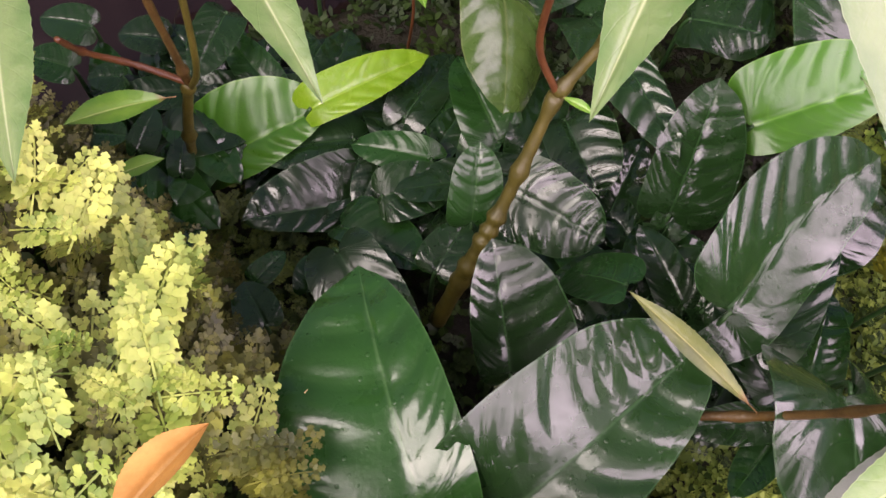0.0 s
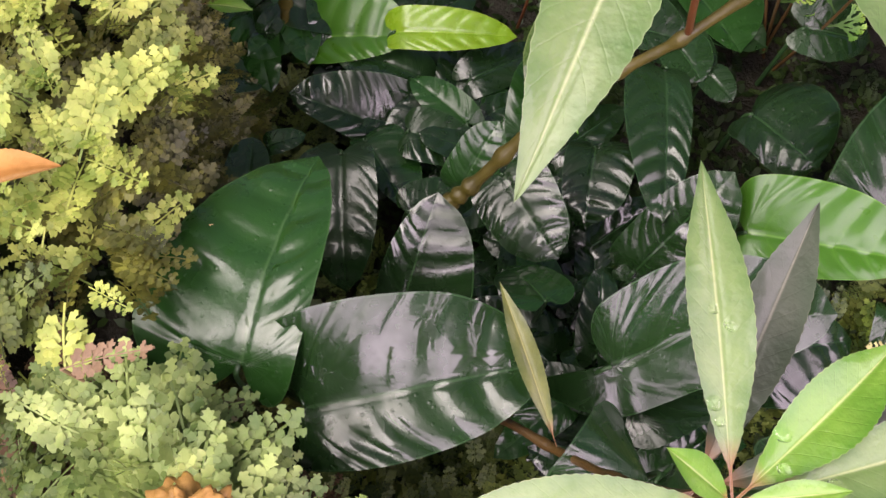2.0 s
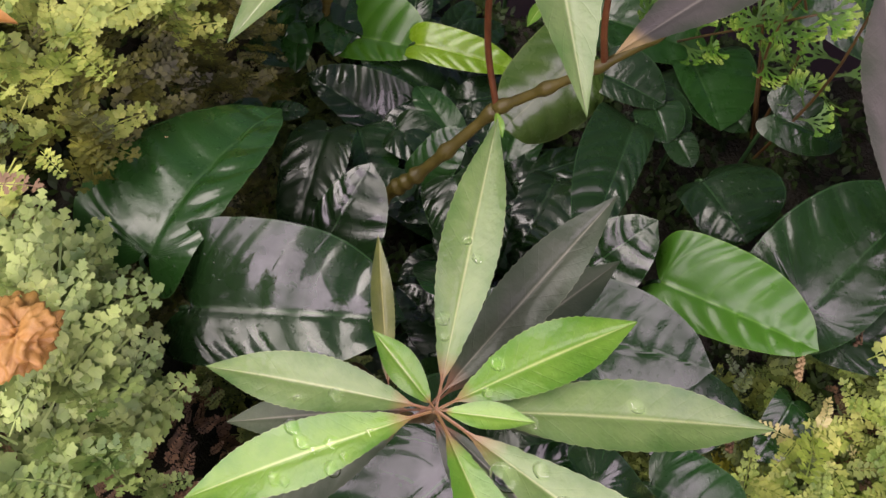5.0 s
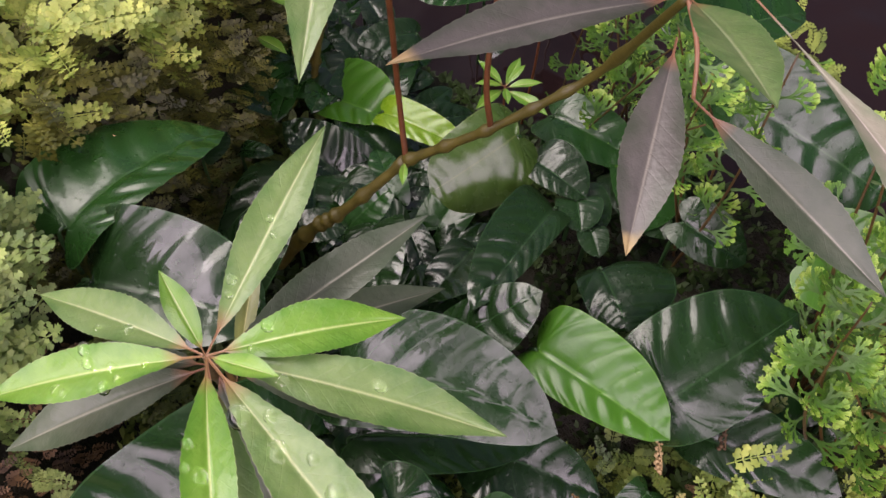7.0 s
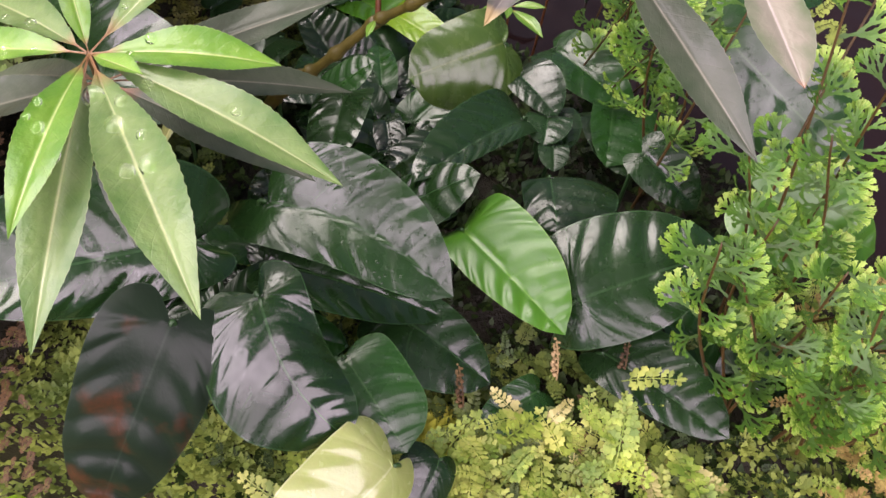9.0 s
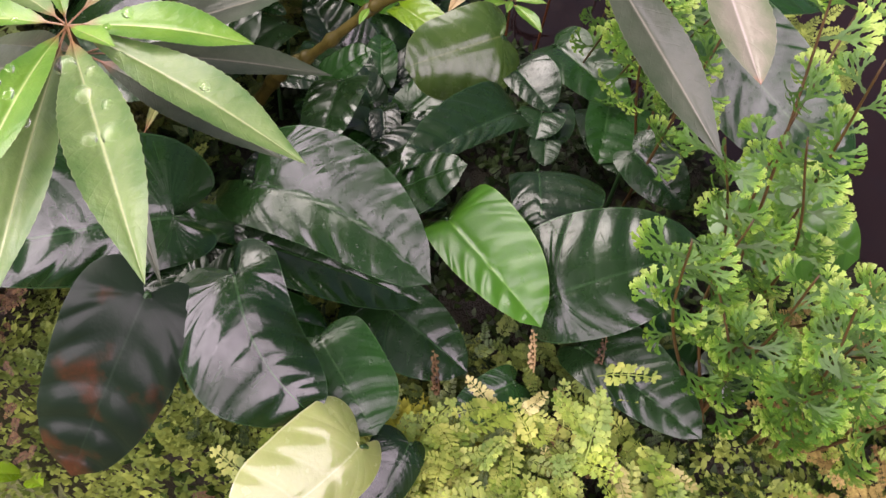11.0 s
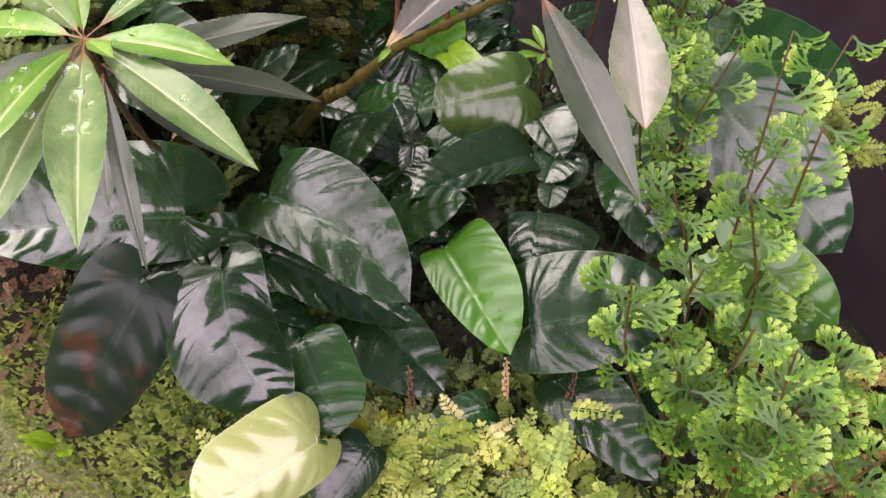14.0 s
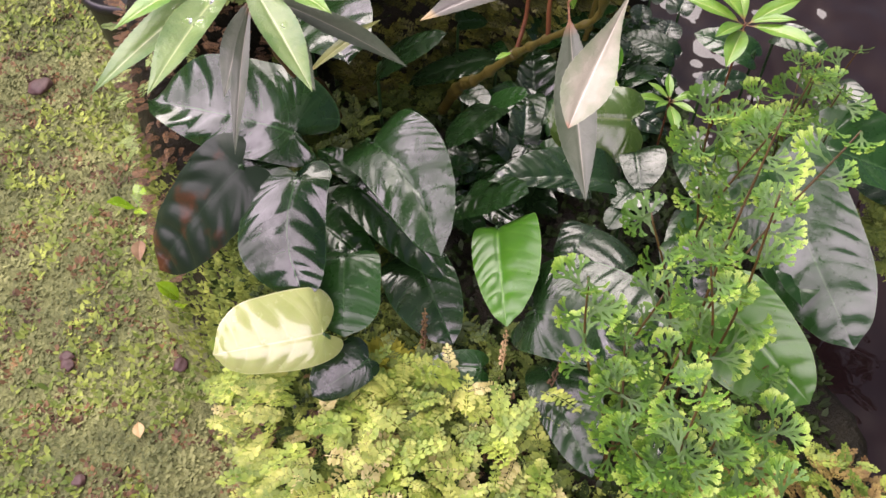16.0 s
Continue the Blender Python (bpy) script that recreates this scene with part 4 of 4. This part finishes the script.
scatter("creeping_fern", FERN_MINT, fern_spots(150, (-0.02, 0.12, -0.11, 0.02), 0.052, on_ridge, 13, high=0.05), "pale green creeping fern beside the brown moss", "fern")
scatter("brown_moss", FERN_BROWN, fern_spots(560, (0.06, 0.26, -0.18, 0.01), 0.015, lambda x, y: y < fern_edge(x) + 0.01 and ground_z(x, y) > -0.1, 16, high=0.012), "dry brown and orange moss", "moss", PLAIN)
gold_bank = lambda x, y: ground_z(x, y) > -0.15 and x > 0.365 and y < 0.36 + 0.3 * (x - 0.36)
scatter("golden_fern", FERN_GOLD, fern_spots(230, (0.33, 0.58, 0.04, 0.44), 0.036, gold_bank, 14, high=0.03), "golden-green fern carpet at the bank edge", "fern", PLAIN)
scatter("golden_fern", FERN_LIME, fern_spots(130, (0.33, 0.58, 0.04, 0.44), 0.040, gold_bank, 44, high=0.03), "lime green fern fronds at the bank edge", "fern")
scatter("golden_fern", FERN_CREAM, fern_spots(50, (0.33, 0.58, 0.04, 0.44), 0.034, gold_bank, 45, high=0.02), "pale cream ageing fern fronds at the bank edge", "fern", PLAIN)
scatter("brown_moss", FERN_BROWN, fern_spots(260, (0.33, 0.58, 0.04, 0.44), 0.016, gold_bank, 46, high=0.006), "dry brown leaflets under the golden fern", "moss", PLAIN)
scatter("low_fern", FERN_DARK, fern_spots(120, (0.065, 0.175, -0.008, 0.102), 0.024, lambda x, y: ground_z(x, y) > -0.1, 43, high=0.05), "small green fern over the brown soil bank", "fern")
scatter("low_fern", FERN_DARK, fern_spots(420, (-0.24, 0.03, 0.06, 0.30), 0.018, lambda x, y: fern_edge(x) + 0.03 < y < fern_edge(x) + 0.16, 41, high=0.012), "small green fern at the foot of the ridge", "fern")
scatter("low_fern", FERN_DARK, fern_spots(160, (0.30, 0.44, 0.20, 0.40), 0.026, lambda x, y: ground_z(x, y) > -0.05, 42, high=0.015), "small green fern beside the golden fern", "fern", PLAIN)
scatter("low_fern", FERN_GAP_SHADE, fern_spots(650, (-0.25, 0.5, 0.06, 0.5), 0.016, lambda x, y: 0.0 < ground_z(x, y) < 0.12, 15), "small green fern between the leaves, darkened for the shade there", "fern", PLAIN)

scatter("red_moss", RED_MOSS, fern_spots(340, (0.34, 0.60, 0.48, 0.72), 0.021, lambda x, y: (x - 0.45) ** 2 + (y - 0.585) ** 2 < 0.015 and ground_z(x, y) > -0.1, 31, high=0.01), "reddish-brown dry moss lump beside the pond", "moss")
scatter("creeping_fern", FERN_LIME, fern_spots(220, (0.34, 0.60, 0.48, 0.72), 0.024, lambda x, y: (x - 0.44) ** 2 + (y - 0.575) ** 2 < 0.018 and ground_z(x, y) > -0.1, 47, high=0.014), "yellow-green fern over the reddish moss", "fern")
scatter("mint_fern", FERN_MINT, fern_spots(45, (0.10, 0.20, -0.16, -0.05), 0.026, lambda x, y: -0.18 < ground_z(x, y), 32, high=0.03), "pale green fern tuft over the bank edge", "fern")


def tufts(name, mat, count, area, keep, size, seed, label):
    rng = random.Random(seed)
    vs, fs = [], []
    x0, x1, y0, y1 = area
    while count:
        x, y = rng.uniform(x0, x1), rng.uniform(y0, y1)
        if not keep(x, y):
            continue
        count -= 1
        g = ground_z(x, y)
        for _ in range(4):
            a, l = rng.uniform(0, 6.283), size * rng.uniform(0.5, 1.3)
            d = Vector((math.cos(a), math.sin(a), rng.uniform(0.2, 1.0))) * l
            s = Vector((-math.sin(a), math.cos(a), 0)) * l * 0.28
            o = Vector((x, y, g - 0.001))
            k = len(vs)
            vs.extend((o - s * 0.5, o + s * 0.5, o + d * 0.6 + s, o + d, o + d * 0.6 - s))
            fs.append((k, k + 1, k + 2, k + 3, k + 4))
    return tagged(new(name, mesh_of(name, vs, fs, mat, smooth=False)), label, "moss", kind="stuff")


tufts("lawn_moss", LAWN_TUFT, 19000, (-0.35, 0.62, -0.75, 0.16), lambda x, y: ground_z(x, y) < -0.2, 0.0064, 21, "short yellow-green moss turf")
tufts("bank_moss", FERN_MOSS, 12000, (0.05, 0.56, -0.2, 0.3), lambda x, y: -0.22 < ground_z(x, y) < 0.08 and y < x - 0.02, 0.0065, 17, "bright green moss on the bank")
tufts("lawn_moss", FERN_MOSS, 3400, (-0.35, 0.62, -0.75, 0.16), lambda x, y: ground_z(x, y) < -0.2 and noise.noise((x * 11, y * 11, 3)) > -0.1, 0.010, 24, "brighter green moss sprigs in the turf")
tufts("lawn_moss", FERN_BROWN, 2600, (-0.35, 0.62, -0.75, 0.16), lambda x, y: ground_z(x, y) < -0.2 and noise.noise((x * 14, y * 14, 8)) > 0.0, 0.008, 25, "brown dead moss in the turf")
tufts("yellow_moss", YELLOW_MOSS, 2200, (0.329, 0.439, 0.170, 0.270), lambda x, y: math.hypot(x - 0.379, y - 0.220) < 0.036 + 0.012 * noise.noise((x * 60, y * 60, 1)), 0.013, 26, "bright yellow-green moss cushion at the bank edge")
tufts("pond_moss", FERN_MOSS, 3000, (0.42, 0.66, 0.36, 0.74), lambda x, y: -0.12 < ground_z(x, y), 0.008, 18, "green moss on the soil beside the pond")
# Moss coloured dark to stand in for shade under the broad leaves.
tufts("bed_moss", FERN_GAP_SHADE, 5000, (-0.28, 0.5, 0.0, 0.6), lambda x, y: ground_z(x, y) > -0.05, 0.008, 22, "wet moss on the soil, darkened for the shade between leaves")


# ---------------------------------------------------------------- spikemoss
def fan(seed):
    """A flat forked spray, about 1 long, along +y, with scaly edges and pale tips."""
    rng = random.Random(seed)
    vs, fs, uv = [], [], []

    def seg(o, ang, ln, w, z, tip):
        d = Vector((math.cos(ang), math.sin(ang), 0))
        s = Vector((-d.y, d.x, 0))
        n = 3
        k = len(vs)
        for i in range(n + 1):
            t = i / n
            c = o + d * ln * t + Vector((0, 0, z * t))
            ww = w * (1.35 if i % 2 else 0.7) * rng.uniform(0.85, 1.15)
            if tip:
                ww *= 1.0 + 0.1 * t
                if i == n:
                    ww = w * 1.25
            fwd = d * (0.25 * ln / n if i % 2 else 0)
            vs.extend((c + s * ww + fwd, c, c - s * ww + fwd))
            r = min(1.0, c.length / 0.86)
            uv.extend(((0, r), (0.5, r * 0.9), (1, r)))
        for i in range(n):
            a = k + 3 * i
            fs.extend(((a, a + 1, a + 4, a + 3), (a + 1, a + 2, a + 5, a + 4)))

    def grow(o, ang, ln, w, depth, lift):
        z = ln * (lift + rng.uniform(-0.12, 0.12))
        seg(o, ang, ln, w, z, depth == 0)
        e = o + Vector((math.cos(ang) * ln, math.sin(ang) * ln, z))
        if depth:
            wide = (0.26, 0.34, 0.40, 0.46, 0.52)[depth]
            for sg in (1, -1):
                grow(e, ang + sg * wide * rng.uniform(0.85, 1.15), ln * rng.uniform(0.66, 0.84), w * (1.04 if depth < 3 else 0.95), depth - 1, lift + 0.15)
            if depth == 4:
                grow(e, ang + rng.uniform(-0.1, 0.1), ln * 0.8, w, depth - 1, lift)

    grow(Vector((0, 0, 0)), math.pi / 2, 0.28, 0.032, 4, -0.02)
    return mesh_of("frond", vs, fs, SPIKE, uv, smooth=False)


FANS = [fan(k) for k in range(5)]


def spikemoss(base, tops, seed):
    rng = random.Random(seed)
    bx, by = base
    g = ground_z(bx, by)
    root = thing("spikemoss_plant", (bx, by, g), "bright green fan-branched spikemoss with red-brown stems", "plant", "spikemoss")
    for top in tops:
        a = Vector((bx + rng.uniform(-0.015, 0.015), by + rng.uniform(-0.015, 0.015), g - 0.01))
        b = Vector(top)
        m = a.lerp(b, 0.5) + Vector((rng.uniform(-0.02, 0.02), rng.uniform(-0.02, 0.02), 0.02))
        path = smooth_path([a, m, b], 10)
        stem_part(root, [a, m, b], 0.0014, 0.0007, STEM_BROWN)
        for k in range(11):
            t = 0.32 + 0.68 * k / 10
            o = path[min(len(path) - 1, int(t * (len(path) - 1)))]
            ang = k * 2.5 + rng.uniform(-0.5, 0.5)
            d = Vector((math.cos(ang), math.sin(ang), rng.uniform(0.0, 0.4))).normalized()
            up = Vector((0.4, -0.1, 1.0)) + Vector((rng.uniform(-0.3, 0.3), rng.uniform(-0.3, 0.3), 0))
            up = (up - d * up.dot(d)).normalized()
            x = d.cross(up)
            ob = part_mesh("frond", FANS[rng.randrange(5)], root)
            s = rng.uniform(0.026, 0.040)
            lo = o - root.location
            ob.matrix_local = Matrix(((x.x * s, d.x * s, up.x * s, lo.x), (x.y * s, d.y * s, up.y * s, lo.y), (x.z * s, d.z * s, up.z * s, lo.z), (0, 0, 0, 1)))


spikemoss((0.36, 0.455), [(0.269, 0.466, 0.365), (0.324, 0.472, 0.345), (0.318, 0.400, 0.290), (0.335, 0.440, 0.301), (0.25, 0.52, 0.34)], 1)
spikemoss((0.40, 0.42), [(0.349, 0.423, 0.244), (0.362, 0.403, 0.212), (0.417, 0.401, 0.214), (0.363, 0.369, 0.262), (0.396, 0.44, 0.25)], 2)
spikemoss((0.44, 0.47), [(0.423, 0.481, 0.192), (0.452, 0.461, 0.204), (0.451, 0.428, 0.197), (0.412, 0.461, 0.249), (0.459, 0.533, 0.207)], 3)
spikemoss((0.36, 0.52), [(0.331, 0.518, 0.16), (0.40, 0.52, 0.19), (0.43, 0.50, 0.18)], 4)


spikemoss((0.19, 0.46), [(0.148, 0.449, 0.25), (0.18, 0.43, 0.27), (0.11, 0.47, 0.24), (0.20, 0.48, 0.29)], 5)
spikemoss((0.05, 0.52), [(0.0, 0.53, 0.19), (0.04, 0.55, 0.2), (-0.03, 0.52, 0.17)], 6)
spikemoss((-0.075, 0.541), [(0.123, 0.449, 0.220), (0.105, 0.498, 0.210), (0.013, 0.528, 0.190), (-0.057, 0.572, 0.170), (0.183, 0.473, 0.240), (0.191, 0.427, 0.240), (0.088, 0.544, 0.200)], 7)
scatter("shore_moss", FERN_MOSS, [((0.083 + 0.05 * random.Random(k).gauss(0, 0.6), 0.65 + 0.05 * random.Random(k + 500).gauss(0, 0.6), 0.045 + 0.03 * random.Random(k + 900).random()), (math.cos(k), math.sin(k), 0.5), (0.2, 0, 1), 0.03) for k in range(130)], "feathery moss clump at the pond edge", "moss", PLAIN)


# ---------------------------------------------------------------- small things
def lumpy(name, x, y, z, r, mat, label, category, squash=0.6, seed=1):
    bm = bmesh.new()
    bmesh.ops.create_icosphere(bm, subdivisions=3, radius=1.0)
    for v in bm.verts:
        q = 1 + 0.35 * noise.noise(v.co * 1.6 + Vector((seed, 0, 0)))
        v.co = Vector((v.co.x * r * q, v.co.y * r * q * 0.8, v.co.z * r * q * squash))
    me = bpy.data.meshes.new(name)
    bm.to_mesh(me)
    bm.free()
    me.polygons.foreach_set("use_smooth", [True] * len(me.polygons))
    me.materials.append(mat)
    ob = new(name, me)
    ob.location = (x, y, z)
    ob.rotation_euler = (0, 0, seed)
    return tagged(ob, label, category)


for k, (x, y, r) in enumerate(((0.287, -0.104, 0.011), (0.326, -0.243, 0.010), (0.316, -0.249, 0.009), (0.459, -0.149, 0.009))):
    lumpy("pebble", x, y, ground_z(x, y) + r * 0.35, r, STONE, "small dark reddish pebble on the moss", "pebble", 0.45, seed=k)

root = thing("dead_leaf", (-0.125, 0.0, ground_z(-0.125, 0.0)), "orange-brown curled dead leaf on the ferns", "leaf")
lance_leaf(root, (-0.101, 0.010, 0.312), (-0.065, 0.05, 0.320), 0.015, DEAD, 0.15, name="blade", curl=1.7, full=1.2)
stem_part(root, [(-0.125, 0.0, ground_z(-0.125, 0.0) - 0.005), (-0.104, 0.006, 0.28), (-0.100, 0.011, 0.313)], 0.0007, 0.0006, STEM_BROWN, name="stalk")

sprig(-0.019, 0.454, 0.20, 0.085, seed=4)


def seedling(x, y, size, seed):
    g = ground_z(x, y)
    root = thing("seedling", (x, y, g), "tiny yellow-green seedling on the moss lawn", "plant", "seedlings")
    for k in range(3):
        a = seed + k * 2.2
        lance_leaf(root, (x, y, g - 0.002), (x + size * math.cos(a), y + size * math.sin(a), g + 0.022 + 0.005 * k), size * 0.6, YELLOW, 0.15)


seedling(0.070, -0.280, 0.036, 1.0)
seedling(0.250, -0.092, 0.032, 2.5)

cup = thing("dried_leaf_cluster", (0.058, -0.045, ground_z(0.058, -0.045)), "ruffled orange-tan dried leaf cluster among ferns", "leaf")
stem_part(cup, [(0.058, -0.045, ground_z(0.058, -0.045) - 0.006), (0.057, -0.046, 0.27), (0.058, -0.045, 0.292)], 0.002, 0.002, DEAD, name="stalk")
bm = bmesh.new()
bmesh.ops.create_icosphere(bm, subdivisions=5, radius=1.0)
for v in bm.verts:
    c = v.co.copy()
    q = 0.86 + 0.55 * noise.noise(c * 1.9 + Vector((5, 2, 0))) + 0.28 * noise.noise(c * 4.5 + Vector((3, 0, 0))) + 0.12 * noise.noise(c * 11) + 0.05 * noise.noise(c * 26)
    q -= 0.45 * math.exp(-((c.x - 0.1) ** 2 + (c.y - 0.1) ** 2) / 0.10) * (c.z > 0)
    v.co = local(cup, (0.058, -0.045, 0.292)) + Vector((c.x * 0.019, c.y * 0.019, c.z * 0.013)) * q
cme = bpy.data.meshes.new("crumpled_blade")
bm.to_mesh(cme)
bm.free()
cme.polygons.foreach_set("use_smooth", [True] * len(cme.polygons))
cme.materials.append(DEAD)
part_mesh("crumpled_blade", cme, cup)

frond_a, frond_b = Vector((-0.027, -0.019, 0.285)), Vector((0.003, 0.007, 0.3))
withered = thing("withered_frond", (-0.027, -0.019, ground_z(-0.027, -0.019)), "withered pinkish-brown fern frond among green ferns", "fern")
stem_part(withered, [(-0.027, -0.019, ground_z(-0.027, -0.019) - 0.005), (-0.029, -0.019, 0.265), frond_a], 0.0010, 0.0008, DEAD_PINK, name="stalk")
fy = (frond_b - frond_a).normalized()
fz = (Vector(UP) - fy * fy.z).normalized()
fx = fy.cross(fz)
fsz = (frond_b - frond_a).length
for face in PLAIN[0][1]:
    corners = [local(withered, frond_a) + (fx * PLAIN[0][0][i][0] * 0.75 + fy * PLAIN[0][0][i][1] + fz * PLAIN[0][0][i][2]) * fsz for i in face]
    part_mesh("leaflet", mesh_of("leaflet", corners, [tuple(range(len(corners)))], DEAD_PINK, smooth=False), withered)

scrap = thing("fallen_leaf", (0.381, -0.111, ground_z(0.381, -0.111)), "small tan fallen leaf on the moss lawn", "leaf")
lance_leaf(scrap, (0.372, -0.118, LAWN_Z + 0.008), (0.392, -0.104, LAWN_Z + 0.010), 0.014, TAN, 0.1, name="blade")
withered_leaf = thing("fallen_leaf", (0.139, -0.238, ground_z(0.139, -0.238)), "dark brown withered leaf lying on the moss lawn", "leaf")
lance_leaf(withered_leaf, (0.122, -0.248, LAWN_Z + 0.006), (0.158, -0.228, LAWN_Z + 0.009), 0.020, DEAD_PINK, 0.12, name="blade", curl=0.6)
lumpy("wood_chip", -0.105, -0.542, ground_z(-0.105, -0.542) + 0.008, 0.020, STONE, "flat dark brown wood chip on the moss", "wood chip", 0.35, 9)

straw = thing("dry_stalk", (-0.02, 0.09, 0.176), "thin dry yellow stalk lying on a leaf", "stalk")
stem_part(straw, [(-0.045, 0.085, 0.190), (-0.026, 0.105, 0.178), (-0.016, 0.09, 0.183), (-0.012, 0.078, 0.188)], 0.0004, 0.0004, TAN, name="stem")

# a black pot behind the bank
pot = thing("plant_pot", (-0.230, -0.417, LAWN_Z), "black plastic plant pot on the moss lawn", "pot")
ring = [(0.050, 0.0), (0.066, 0.135), (0.072, 0.137), (0.072, 0.152), (0.066, 0.152), (0.062, 0.125), (0.0, 0.122)]
pv, pf, seg_n = [], [], 40
for r, z in ring:
    for k in range(seg_n):
        pv.append((r * math.cos(2 * math.pi * k / seg_n), r * math.sin(2 * math.pi * k / seg_n), z))
for i in range(len(ring) - 1):
    for k in range(seg_n):
        k2 = (k + 1) % seg_n
        pf.append((i * seg_n + k, i * seg_n + k2, (i + 1) * seg_n + k2, (i + 1) * seg_n + k))
part_mesh("body", mesh_of("body", pv, pf, BLACK), pot)


def fertile_spike(foot, top, mat, seed):
    """An upright stalk beaded with small round spore cases."""
    root = thing("fern_spike", (foot[0], foot[1], ground_z(foot[0], foot[1])), "small brown beaded fern spike above the golden fern", "fern", "fern spikes")
    a, b = Vector((foot[0], foot[1], ground_z(foot[0], foot[1]) - 0.004)), Vector(top)
    stem_part(root, [a, a.lerp(b, 0.5) + Vector((0.002, 0.002, 0)), b], 0.0008, 0.0005, mat)
    rng = random.Random(seed)
    bm = bmesh.new()
    for k in range(26):
        o = local(root, a.lerp(b, 0.45 + 0.55 * k / 25))
        ang = k * 2.4
        r = rng.uniform(0.0015, 0.0024) * (1 - 0.4 * k / 25)
        m = Matrix.Translation(o + Vector((math.cos(ang), math.sin(ang), 0)) * 0.0019) @ Matrix.Diagonal((r, r, r * 0.7, 1))
        bmesh.ops.create_icosphere(bm, subdivisions=1, radius=1.0, matrix=m)
    me = bpy.data.meshes.new("spore_head")
    bm.to_mesh(me)
    bm.free()
    me.polygons.foreach_set("use_smooth", [True] * len(me.polygons))
    me.materials.append(mat)
    part_mesh("spore_head", me, root)


fertile_spike((0.351, 0.241), (0.331, 0.239, 0.11), FERN_BROWN, 0)
fertile_spike((0.375, 0.349), (0.344, 0.364, 0.11), FERN_BROWN, 1)
fertile_spike((0.351, 0.312), (0.332, 0.312, 0.11), TAN, 2)
